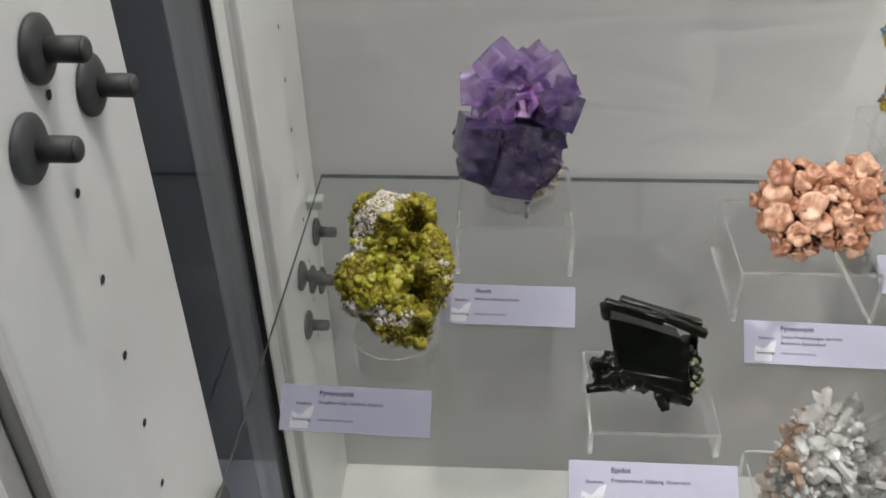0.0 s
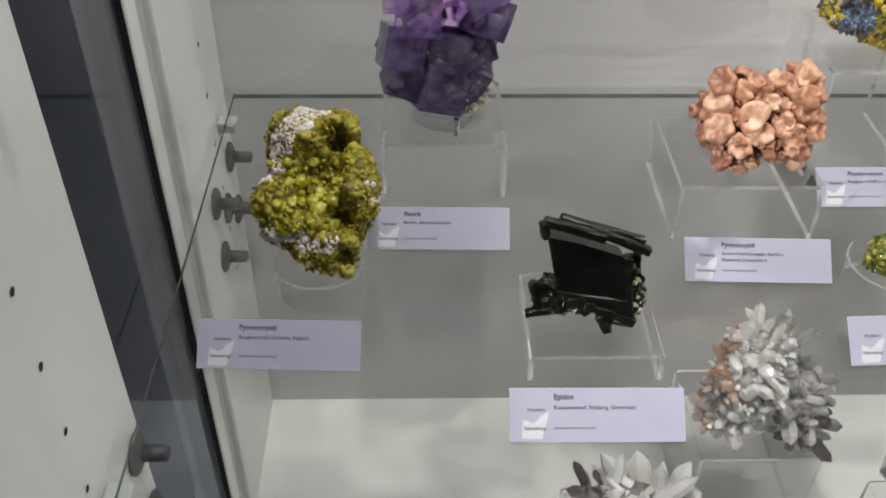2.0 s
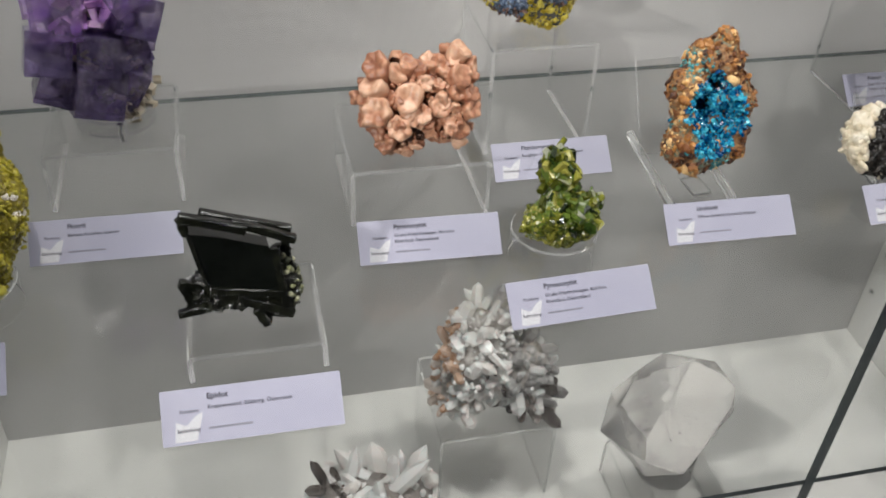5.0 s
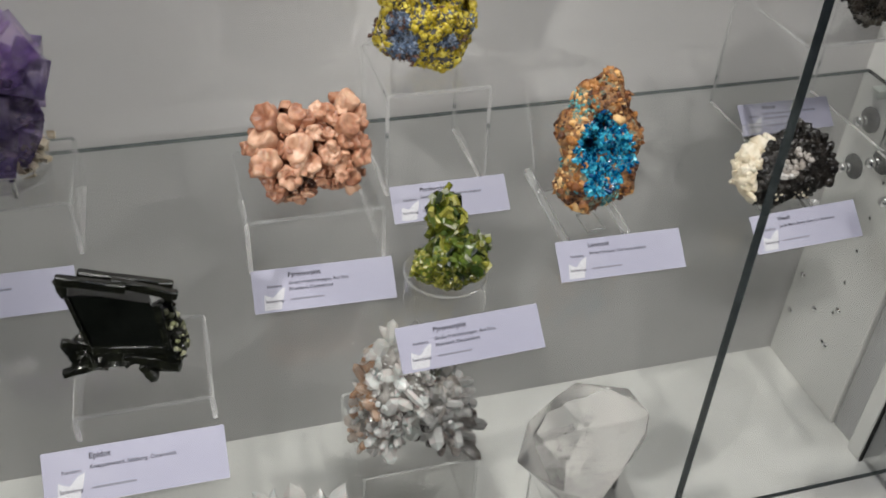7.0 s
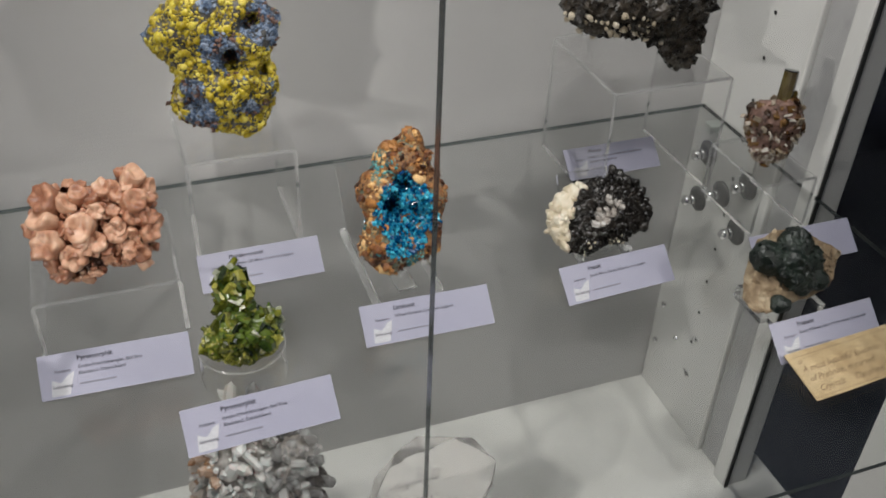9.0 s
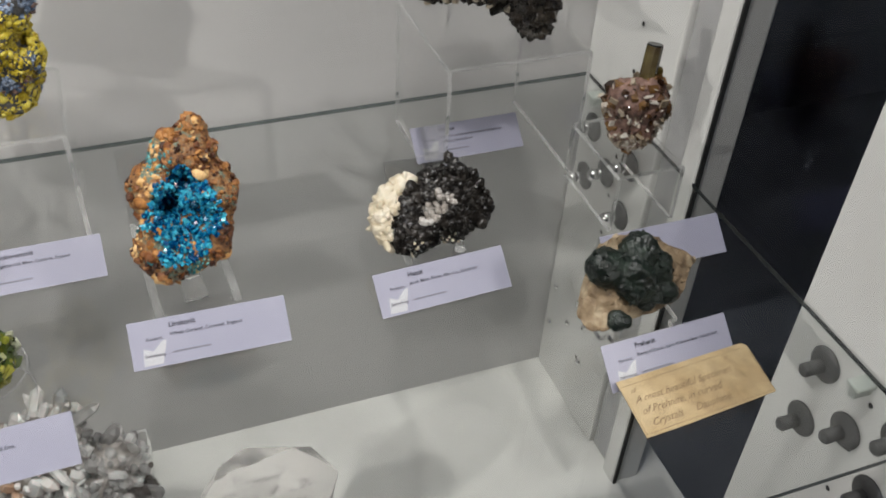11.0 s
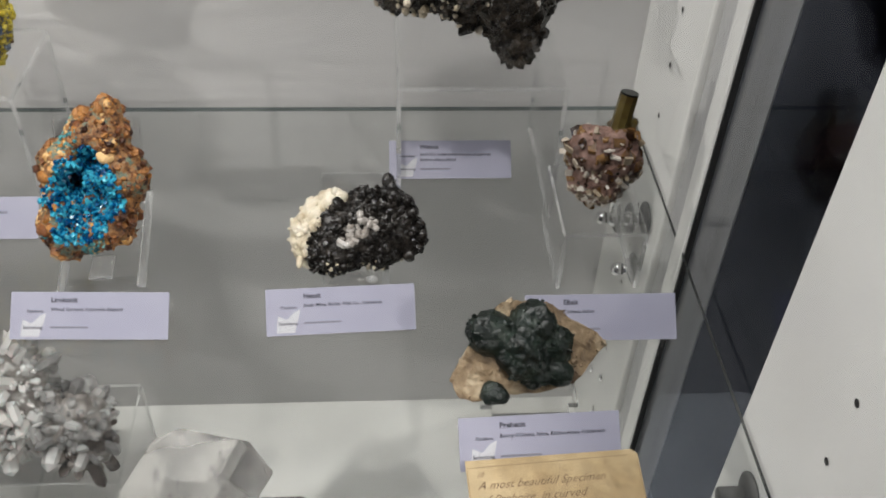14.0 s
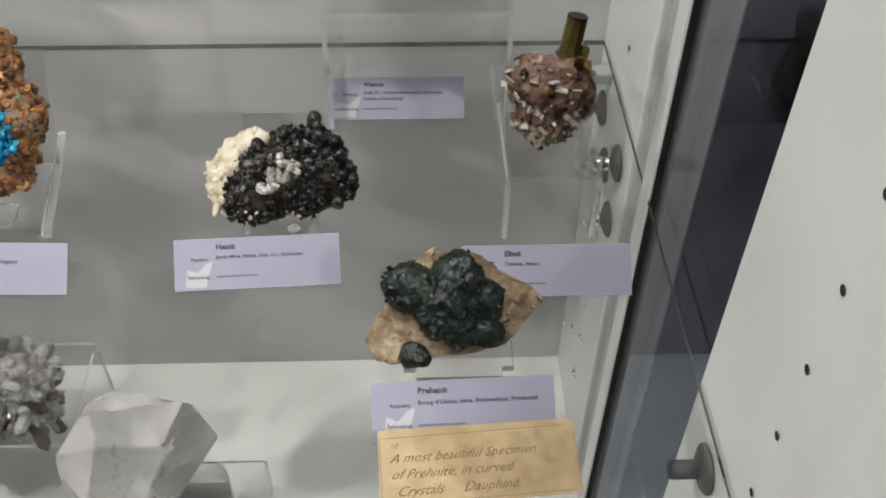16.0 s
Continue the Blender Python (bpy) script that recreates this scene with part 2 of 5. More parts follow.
# glass shelf
shelf_bm = box(-0.0005, 0.9165, -0.425, 0.0, -0.0038, 0.0)
edges_to(shelf_bm, [(0, 1, 0)])
edges_to(shelf_bm, [(1, 0, 0)], 2)
shelf = part("glass_shelf", shelf_bm, [M_GLASS, M_SEDGE, M_GEDGE])
shelf.visible_shadow = False
tagged(shelf, "clear glass shelf with dark polished edges", "shelf")

# two sliding front panes that overlap in the middle
for nm, x0, x1, y in (("glass_door", XL + 0.001, 0.4710, -0.4535), ("glass_door", 0.4690, XR - 0.001, -0.4572)):
    bm = box(x0, x1, y - 0.0032, y, ZF + 0.002, ZT - 0.002)
    bm.normal_update()
    for f in bm.faces:
        f.material_index = 1 if abs(f.normal.x) > 0.9 and abs(f.calc_center_median().x - 0.47) < 0.01 else 0
    ob = part(nm, bm, [M_PANE, M_GEDGE])
    ob.visible_shadow = False
    tagged(ob, "clear sliding glass door with dark edges", "door", "sliding doors")

# the dark room around
for nm, a in (("wall_north", (-3, 4, 1.6, 1.7, -1.3, 2.0)), ("wall_south", (-3, 4, -3.1, -3.0, -1.3, 2.0)), ("wall_west", (-3.1, -3, -3, 1.6, -1.3, 2.0)), ("wall_east", (4, 4.1, -3, 1.6, -1.3, 2.0))):
    tagged(part(nm, box(*a), M_DARK), "dark navy wall of the exhibition room", "wall", kind="structure")
tagged(part("ground", box(-3, 4, -3, 1.6, -1.35, -1.3), M_DARK), "dark floor of the exhibition room", "floor", kind="structure")
tagged(part("ceiling_room", box(-3, 4, -3, 1.6, 2.0, 2.05), M_DARK), "dark ceiling of the exhibition room", "ceiling", kind="structure")

# rubber-flanged fixing studs on the posts
stud = thing("fixing_stud", pose(0, 0, -3), "dark grey rubber-flanged fixing stud on post", "stud", "fixing studs")
part("flange", tube([(0, 1), (0.0015, 1), (0.003, 0.8), (0.0045, 0.4)], 0.0125, 24), M_RUBBER, stud, smooth=True)
stem = part("stem", tube([(0.0046, 1), (0.017, 1)], 0.0048, 16), M_RUBBER, stud, smooth=True)
# metal tip that catches no reflection, its darkness put in as rubber grey
part("tip", tube([(0.0171, 0.92), (0.0176, 0.92), (0.0184, 0.75), (0.0188, 0.4)], 0.0048, 16), M_RUBBER, stem, smooth=True)
bright = thing("fixing_stud", pose(0, 0, -3), "grey rubber-flanged fixing stud with bright steel head", "stud", "fixing studs")
part("flange", tube([(0, 1), (0.0015, 1), (0.003, 0.8), (0.0045, 0.4)], 0.0130, 24), M_RUBBER, bright, smooth=True)
stem = part("stem", tube([(0.0046, 1), (0.010, 1)], 0.0046, 16), M_CHROME, bright, smooth=True)
part("head", tube([(0.0101, 1.0), (0.0130, 1.12), (0.0160, 1.05), (0.0180, 0.75), (0.0190, 0.3)], 0.0050, 18), M_CHROME, stem, "rounded polished head", smooth=True)
PATTERN = [(0.0, 0.0), (-0.0, -0.053), (-0.033, -0.027), (-0.066, 0.002), (-0.066, -0.050)]
placed = set()
for x, s, y, z, kind in ((XL, 1, -0.0145, -0.050, stud), (XL, 1, -0.328, -0.031, stud), (XR, -1, -0.023, -0.043, bright), (XR, -1, -0.339, -0.025, stud)):
    for dy, dz in PATTERN:
        m = pose(x + s * 0.0006, y + dy, z + dz, 0, 90 * s, 0)
        if kind.name in placed:
            copy_thing(kind, m)
        else:
            kind.matrix_world = m
            placed.add(kind.name)
# three studs of the next shelf height on the left front post
for y, z in ((-0.352, 0.252), (-0.384, 0.281), (-0.408, 0.255)):
    copy_thing(stud, pose(XL + 0.0006, y, z, 0, 90, 0))

# small bright steel domes lower on the right rear post
screw = None
for y, z in ((-0.007, -0.249), (-0.006, -0.302), (-0.040, -0.271), (-0.072, -0.246), (-0.072, -0.297)):
    m = pose(XR - 0.0005, y, z, 0, -90, 0)
    if screw is None:
        screw = thing("bright_dome", m, "small bright steel dome on white post", "screw", "screw heads")
        part("dome", tube([(0, 1), (0.0012, 0.95), (0.0024, 0.6), (0.0028, 0.2)], 0.0038, 16), M_CHROME, screw, smooth=True)
    else:
        copy_thing(screw, m)

# milky shelf bearers
bearer = thing("shelf_bearer", pose(XL + 0.0006, -0.03, -0.0041), "milky silicone shelf bearer under the glass", "shelf bearer", "shelf bearers")
part("pad", box(0, 0.014, -0.006, 0.006, -0.004, -0.0002, 0.0015), M_SILIC, bearer)
part("pin", tube([(0, 1), (0.012, 0.9)], 0.004, 12), M_SILIC, bearer).matrix_local = pose(0.0, 0, -0.0085, 0, 90, 0)
copy_thing(bearer, pose(XL + 0.0006, -0.372, -0.0041))
copy_thing(bearer, pose(XR - 0.0006, -0.03, -0.0041, 0, 0, 180))
copy_thing(bearer, pose(XR - 0.0006, -0.372, -0.0041, 0, 0, 180))

# ---- acrylic stands ----


def bridge(name, x0, x1, y0, y1, z0, h, label, t=0.003, r=0.005, yaw=0.0):
    """Inverted U bent from one acrylic sheet."""
    w, dep = x1 - x0, y1 - y0
    root = thing(name, pose((x0 + x1) / 2, (y0 + y1) / 2, z0 + 0.0004, 0, 0, yaw), label, "display stand", "acrylic stands")
    bm = bmesh.new()
    outer, inner = [], []
    for side in (-1, 1):
        seq = []
        for k in range(5):
            a = radians(90 * k / 4)
            seq.append((r - r * math.cos(a), h - r + r * math.sin(a), a))
        pts_o = [(0, 0)] + [(p[0], p[1]) for p in seq]
        ri = max(0.001, r - t)
        pts_i = [(t, 0)] + [(t + ri - ri * math.cos(p[2]), h - t - ri + ri * math.sin(p[2])) for p in seq]
        if side == -1:
            outer += [(-w / 2 + a, b) for a, b in pts_o]
            inner += [(-w / 2 + a, b) for a, b in pts_i]
        else:
            outer += [(w / 2 - a, b) for a, b in reversed(pts_o)]
            inner += [(w / 2 - a, b) for a, b in reversed(pts_i)]
    n = len(outer)
    vo = [[bm.verts.new((a, y, b)) for a, b in outer] for y in (-dep / 2, dep / 2)]
    vi = [[bm.verts.new((a, y, b)) for a, b in inner] for y in (-dep / 2, dep / 2)]
    for i in range(n - 1):
        bent = i in (1, 2, 3, 4, n - 6, n - 5, n - 4, n - 3)
        f = bm.faces.new((vo[0][i], vo[0][i + 1], vo[1][i + 1], vo[1][i]))
        # whitish edge material puts the bend's highlight line into the colour
        f.material_index = 1 if i in (2, n - 4) else 0
        f = bm.faces.new((vi[0][i + 1], vi[0][i], vi[1][i], vi[1][i + 1]))
        for k in (0, 1):
            f = bm.faces.new((vo[k][i + 1], vo[k][i], vi[k][i], vi[k][i + 1]))
            f.material_index = 1
    for i in (0, n - 1):
        f = bm.faces.new((vo[0][i], vi[0][i], vi[1][i], vo[1][i]))
        f.material_index = 1
    bmesh.ops.recalc_face_normals(bm, faces=bm.faces)
    ob = part("bent_sheet", bm, [M_ACRYL, M_AEDGE], root)
    ob.visible_shadow = True
    return root


def disc(name, x, y, z0, r, h, label):
    root = thing(name, pose(x, y, z0 + 0.0004), label, "display stand", "acrylic stands")
    bm = tube([(0, 0.98), (0.001, 1), (h - 0.001, 1), (h, 0.97)], r, 40)
    bm.normal_update()
    rim = (0.001, h - 0.001)
    for f in bm.faces:
        f.material_index = 1 if abs(f.normal.z) < 0.95 and abs(f.normal.z) > 0.2 else 0
    ob = part("block", bm, [M_ACRYL, M_AEDGE], root, smooth=False)
    return root


bridge("bridge_stand", 0.121, 0.205, -0.138, -0.055, 0, 0.043, "clear acrylic bridge stand under purple crystals")
ring = thing("ring_stand", pose(0.166, -0.098, 0.0436), "clear acrylic ring on a bridge stand", "display stand")
bm = tube([(0, 1), (0.010, 1)], 0.026, 40)
bmesh.ops.delete(bm, geom=[f for f in bm.faces if len(f.verts) > 4], context="FACES_ONLY")
part("outer_wall", bm, M_ACRYL, ring, smooth=True)
bm = tube([(0, 1), (0.010, 1)], 0.0225, 40)
bmesh.ops.delete(bm, geom=[f for f in bm.faces if len(f.verts) > 4], context="FACES_ONLY")
part("inner_wall", bm, M_ACRYL, ring, smooth=True)
bm = bmesh.new()
for z in (0.0, 0.010):
    ra = [bm.verts.new((0.026 * math.cos(6.28318 * i / 40), 0.026 * math.sin(6.28318 * i / 40), z)) for i in range(40)]
    rb = [bm.verts.new((0.0225 * math.cos(6.28318 * i / 40), 0.0225 * math.sin(6.28318 * i / 40), z)) for i in range(40)]
    for i in range(40):
        bm.faces.new((ra[i], ra[(i + 1) % 40], rb[(i + 1) % 40], rb[i]))
part("rim", bm, M_AEDGE, ring)
part("pin", tube([(0, 1), (0.012, 1)], 0.002, 12), M_CHROME, ring, "short steel pin").matrix_local = pose(0.005, -0.0285, -0.0002)

bridge("bridge_stand", 0.309, 0.401, -0.184, -0.098, 0, 0.042, "clear acrylic bridge stand under salmon crystals")
bridge("bridge_stand", 0.416, 0.494, -0.114, -0.030, 0, 0.084, "tall clear acrylic bridge stand under yellow-blue mineral")
bridge("bridge_stand", 0.729, 0.834, -0.136, -0.030, 0, 0.104, "tall clear acrylic bridge stand under dark mineral")
bridge("bridge_stand", 0.827, 0.879, -0.204, -0.135, 0, 0.046, "small clear acrylic bridge stand under pale mineral")
bridge("bridge_stand", 0.205, 0.279, -0.306, -0.238, 0, 0.019, "low clear acrylic bridge stand under black crystal")
bridge("bridge_stand", 0.388, 0.496, -0.150, -0.045, ZF, 0.098, "clear acrylic bridge stand on the white base")
bridge("bridge_stand", 0.556, 0.648, -0.215, -0.135, ZF, 0.045, "low clear acrylic bridge stand on the white base")
bridge("bridge_stand", 0.270, 0.375, -0.245, -0.150, ZF, 0.06, "low clear acrylic bridge stand on the white base")
disc("disc_stand", 0.087, -0.226, 0, 0.027, 0.020, "clear acrylic disc under green-yellow mineral")
disc("disc_stand", 0.428, -0.236, 0, 0.027, 0.024, "clear acrylic disc under green mineral")
disc("disc_stand", 0.598, -0.175, ZF + 0.0454, 0.027, 0.026, "clear acrylic disc under large crystal")


def easel(name, m, w, depth, back, label, lug=True):
    root = thing(name, m, label, "display stand", "acrylic stands")
    t = 0.005
    for sx in (-1, 1):
        bm = box(-t / 2, t / 2, 0, depth, 0, t, 0.0008)
        part("side_bar", bm, M_AEDGE, root).matrix_local = pose(sx * (w / 2 - t / 2), 0, 0.0003, 12, 0, 0)
    part("front_bar", box(-w / 2 + 0.0052, w / 2 - 0.0052, -0.002, 0.006, 0.0003, 0.0065, 0.001), M_ACRYL, root)
    bm = box(-w / 2, w / 2, 0, 0.003, 0, back, 0.0005)
    edges_to(bm, [(1, 0, 0), (0, 0, 1)])
    part("back_rest", bm, [M_ACRYL, M_AEDGE], root).matrix_local = pose(0, depth * 0.62, 0.016, -28, 0, 0)
    part("post", box(-0.004, 0.004, depth * 0.6, depth * 0.7, 0.004, 0.03, 0.0005), M_ACRYL, root)
    if lug:
        part("lug", box(-0.007, 0.007, 0.002, 0.022, 0.0075, 0.0100, 0.0008), M_AEDGE, root)
    return root


easel("easel", pose(0.549, -0.200, 0.0003, 0, 0, 4), 0.052, 0.075, 0.066, "thick clear acrylic easel under blue mineral")
easel("easel", pose(0.703, -0.198, 0.0003), 0.042, 0.05, 0.038, "clear acrylic easel under black mineral", False)
knob = thing("acrylic_pin", pose(0.713, -0.2115, 0.0003), "clear round acrylic pin before black mineral", "display stand")
part("cylinder", tube([(0, 1), (0.017, 1), (0.018, 0.85)], 0.0042, 20), M_ACRYL, knob)
part("cap", tube([(0.0181, 0.85), (0.0186, 0.3)], 0.0042, 20), M_AEDGE, knob)
plate = thing("plate_stand", pose(0.799, -0.281, 0.0004), "flat clear acrylic plate with rounded corners and post", "display stand")
bm = box(-0.027, 0.027, -0.022, 0.022, 0, 0.004)
bmesh.ops.bevel(bm, geom=[e for e in bm.edges if abs(e.verts[0].co.z - e.verts[1].co.z) > 0.003], offset=0.006, segments=4, affect="EDGES")
edges_to(bm, [(0, 0, 1)], 0)
bm.normal_update()
for f in bm.faces:
    f.material_index = 0 if abs(f.normal.z) > 0.9 else 1
part("plate", bm, [M_ACRYL, M_AEDGE], plate)
part("post", box(-0.004, 0.004, -0.004, 0.004, 0.0045, 0.022, 0.001), M_ACRYL, plate)

# ---- labels ----


def lettering(text, size, shear=0.0, weight=0.0, align="LEFT"):
    cu = bpy.data.curves.new("lettering", "FONT")
    cu.body, cu.size, cu.shear, cu.resolution_u, cu.align_x = text, size, shear, 2, align
    cu.offset = weight
    tmp = bpy.data.objects.new("lettering", cu)
    me = bpy.data.meshes.new_from_object(tmp)
    bpy.data.objects.remove(tmp)
    me.name = "lettering"
    return me


LW, LH = 0.0895, 0.0272


def card(x, y, title, lines, yaw=0.0, w=LW, z=0.0, kind="mineral name card"):
    """Printed card on a clear wedge; x, y: middle of its upper edge."""
    turn = pose(x, y, z, 0, 0, yaw)
    wedge = thing("wedge_holder", turn @ pose(0, 0.0, 0.0004), "clear acrylic wedge holding a name card", "label holder", "label holders")
    bm = bmesh.new()
    prof = [(-0.0195, 0.0028), (0.0005, 0.0208), (0.0075, 0.0), (-0.0195, 0.0)]
    a = [bm.verts.new((-w / 2 + 0.0005, p, q)) for p, q in prof]
    b = [bm.verts.new((w / 2 - 0.0005, p, q)) for p, q in prof]
    for i in range(4):
        bm.faces.new((a[i], a[(i + 1) % 4], b[(i + 1) % 4], b[i]))
    bm.faces.new(list(reversed(a)))
    bm.faces.new(b)
    bmesh.ops.recalc_face_normals(bm, faces=bm.faces)
    part("wedge", bm, M_ACRYL, wedge)
    root = thing("name_card", turn @ pose(0, -0.0199, 0.0038, 42, 0, 0), "lilac-white printed card for %s on clear wedge" % (title.lower() if title else "a mineral"), "label", "name cards")
    paper = part("paper", box(-w / 2, w / 2, 0, LH, 0.0, 0.0004), M_CARD, root)
    k = w / LW

    def ink(me, px, py, mat=M_INK, nm="lettering", up=0.00047):
        part(nm, me, mat, paper).matrix_local = pose(px * k - w / 2, py, up)

    logo = sheet([(0, 0), (0.0105, 0), (0.0135, 0.0105), (0.0140, 0.0135), (0.0108, 0.0122), (0.0060, 0.0075), (0.0010, 0.0100), (0.0004, 0.0050)], 0.00003)
    part("print_mark", logo, M_LOGO, paper).matrix_local = pose(0.0060 * k - w / 2, 0.0015, 0.00041)
    if title:
        ink(lettering(title, 0.0040, 0, 0.00014), 0.0225, 0.0213)
        ink(lettering("Fundort:", 0.0027, 0, 0.00006), 0.0090, 0.0153)
        ink(lettering("Sammlung:", 0.0027, 0, 0.00006), 0.0072, 0.0060)
        for i, line in enumerate(lines):
            ink(lettering(line, 0.0029, 0, 0.00006), 0.0225, 0.0163 - 0.0038 * i)
    else:
        for i, wd in enumerate((0.02, 0.034, 0.028)):
            part("print_bar", sheet([(0, 0), (wd, 0), (wd, 0.0016), (0, 0.0016)], 0.00003), M_INK, paper).matrix_local = pose(0.0225 - w / 2, 0.0205 - 0.005 * i, 0.00042)
    part("print_bar", sheet([(0, 0), (0.0215, 0), (0.0215, 0.0011), (0, 0.0011)], 0.00003), M_FAINT, paper, "plain dark print bar").matrix_local = pose(0.0225 * k - w / 2, 0.0063, 0.00042)
    return root


card(0.0700, -0.2795, "Pyromorphit", ["Roughton Gill, Cumbria, England"], -2.0)
card(0.1590, -0.1780, "Fluorit", ["Berbes, Asturien, Spanien"], -1.0)
card(0.2370, -0.3310, "Epidot", ["Knappenwand, Salzburg, Österreich"], -0.5)
card(0.3535, -0.2105, "Pyromorphit", ["Grube Friedrichssegen, Bad Ems", "Rheinland, Deutschland"], -2.0)
card(0.4290, -0.2785, "Pyromorphit", ["Grube Friedrichssegen, Bad Ems,", "Rheinland, Deutschland"], 2.0)
card(0.4570, -0.1350, "Plumbogummit", ["Roughton Gill Mine, Cumbria, England"], 0, 0.086)
card(0.5515, -0.2230, "Lirokonit", ["Wheal Gorland, Cornwall, England"], -1.5)
card(0.6945, -0.2215, "Hessit", ["Jacob Mine, Botés, Alba Co., Rumänien"], 2.5, 0.087)
card(0.7680, -0.0760, "Wismut", ["Shaft 371, Schlema-Hartenstein, Erzgebirge", "Sachsen, Deutschland"], 0, 0.086)
card(0.8475, -0.2310, "Elbait", ["Toskana, Italien"], 0, 0.0895)
card(0.7995, -0.3180, "Prehenit", ["Bourg d'Oisans, Isère, Rhône-Alpes, Frankreich"], 2.0, 0.0845)
card(0.4480, -0.1740, "", [], 0, 0.085, ZF)

# aged handwritten slip that leans on the front of its card
slip = thing("handwritten_slip", pose(0.8070, -0.3690, 0.0012, 13, 0, 4), "aged brown handwritten paper slip with stitched border", "paper slip")
bm = sheet([(-0.0450, 0.0), (-0.02, -0.0003), (0.0445, 0.0004), (0.0455, 0.0325), (0.0425, 0.0352), (0.01, 0.0356), (-0.0445, 0.0362)], 0.0004)
slip_paper = part("paper", bm, M_OLD, slip)
for text, size, px, py in (("10", 0.0038, -0.040, 0.0270), ("A most beautiful Specimen", 0.0061, -0.040, 0.0205), ("of Prehnite, in curved", 0.0062, -0.040, 0.0130), ("Crystals     Dauphiné.", 0.0063, -0.038, 0.0052), ("5/", 0.0036, 0.026, 0.0282)):
    part("handwriting", lettering(text, size, 0.55, 0.00001), M_SEPIA, slip_paper).matrix_local = pose(px, py, 0.00045)
for n, (px, py, ln, ang) in enumerate(((-0.044, 0.0018, 0.088, 0), (-0.044, 0.0322, 0.086, 0), (-0.0440, 0.0018, 0.0305, 90), (0.0445, 0.0018, 0.028, 90))):
    bm = bmesh.new()
    for i in range(int(ln / 0.0016)):
        box(i * 0.0016, i * 0.0016 + 0.0011, -0.00018, 0.00018, 0, 0.00004, bm=bm)
    part("dashed_border", bm, M_SEPIA, slip_paper).matrix_local = pose(px, py, 0.00041, 0, 0, ang)

# ---- minerals ----
rng = np.random.default_rng(7)


def ball(sub):
    bm = bmesh.new()
    bmesh.ops.create_icosphere(bm, subdivisions=sub, radius=1.0)
    bm.verts.ensure_lookup_table()
    v = np.array([x.co[:] for x in bm.verts])
    f = np.array([[q.index for q in x.verts] for x in bm.faces])
    bm.free()
    return v, f


BALL = {k: ball(k) for k in (1, 2, 3, 6)}


def field(p, lumps, cuts, soft):
    d = None
    for cx, cy, cz, rx, ry, rz in lumps:
        r = np.array([rx, ry, rz])
        q = (p - np.array([cx, cy, cz])) / r
        k = np.linalg.norm(q, axis=1)
        e = (k - 1) * r.min()
        if d is None:
            d = e
        else:
            h = np.clip(0.5 + 0.5 * (d - e) / soft, 0, 1)
            d = d * (1 - h) + e * h - soft * h * (1 - h)
    for cx, cy, cz, r in cuts:
        e = r - np.linalg.norm(p - np.array([cx, cy, cz]), axis=1)
        d = np.maximum(d, e)
    return d


def stone(lumps, cuts=(), soft=0.008, amp=0.002, freq=120.0, seed=0, sub=6, dents=()):
    """Uneven solid round the middle: smooth union of ellipsoids less round hollows, roughened. Verts, faces, normals."""
    v, f = BALL[sub]
    reach = max(max(abs(c) for c in l[:3]) + max(l[3:]) for l in lumps) * 1.5
    t = np.full(len(v), reach)
    for _ in range(60):
        t -= 0.8 * field(v * t[:, None], lumps, cuts, soft)
        t = np.clip(t, 0.002, reach)
    p = v * t[:, None]
    off = Vector((seed * 3.7, seed * 1.3, 0))
    k = np.array([noise.fractal(Vector(q) * freq + off, 0.9, 2.1, 4) for q in p])
    k2 = np.array([noise.noise(Vector(q) * freq * 0.35 + off) for q in p])
    p = p + v * (amp * (k * 0.7 + 1.7 * k2))[:, None]
    for u, w, r, deep in dents:
        k = np.exp(-(((p[:, 0] - u) ** 2 + (p[:, 2] - w) ** 2) / r ** 2) ** 2)
        p[:, 1] += np.where(v[:, 1] < 0.1, deep * k, 0)
    tri_ = p[f]
    n = np.cross(tri_[:, 1] - tri_[:, 0], tri_[:, 2] - tri_[:, 0])
    return p, f, n


def hexagon(h=2.0, top="flat", taper=1.0, sides=6, bulge=1.0, shoulder=0.66):
    """Crystal template of radius 1 along +z, from z = 0 to h."""
    a = np.arange(sides) * 2 * np.pi / sides
    ring = np.c_[np.cos(a), np.sin(a)]
    lv = [(0, 1.0 * taper ** 0), (h * 0.5, bulge), (h if top == "flat" else h * shoulder, taper)]
    v = [np.c_[ring * k, np.full(sides, z)] for z, k in lv]
    v = np.vstack(v)
    f = []
    for l in range(2):
        for i in range(sides):
            f.append((l * sides + i, l * sides + (i + 1) % sides, (l + 1) * sides + (i + 1) % sides, (l + 1) * sides + i))
    if top == "flat":
        f.append(tuple(range(2 * sides, 3 * sides)))
    else:
        v = np.vstack([v, [[0.1, 0.05, h]]])
        for i in range(sides):
            f.append((2 * sides + i, 2 * sides + (i + 1) % sides, 3 * sides))
    return v, f


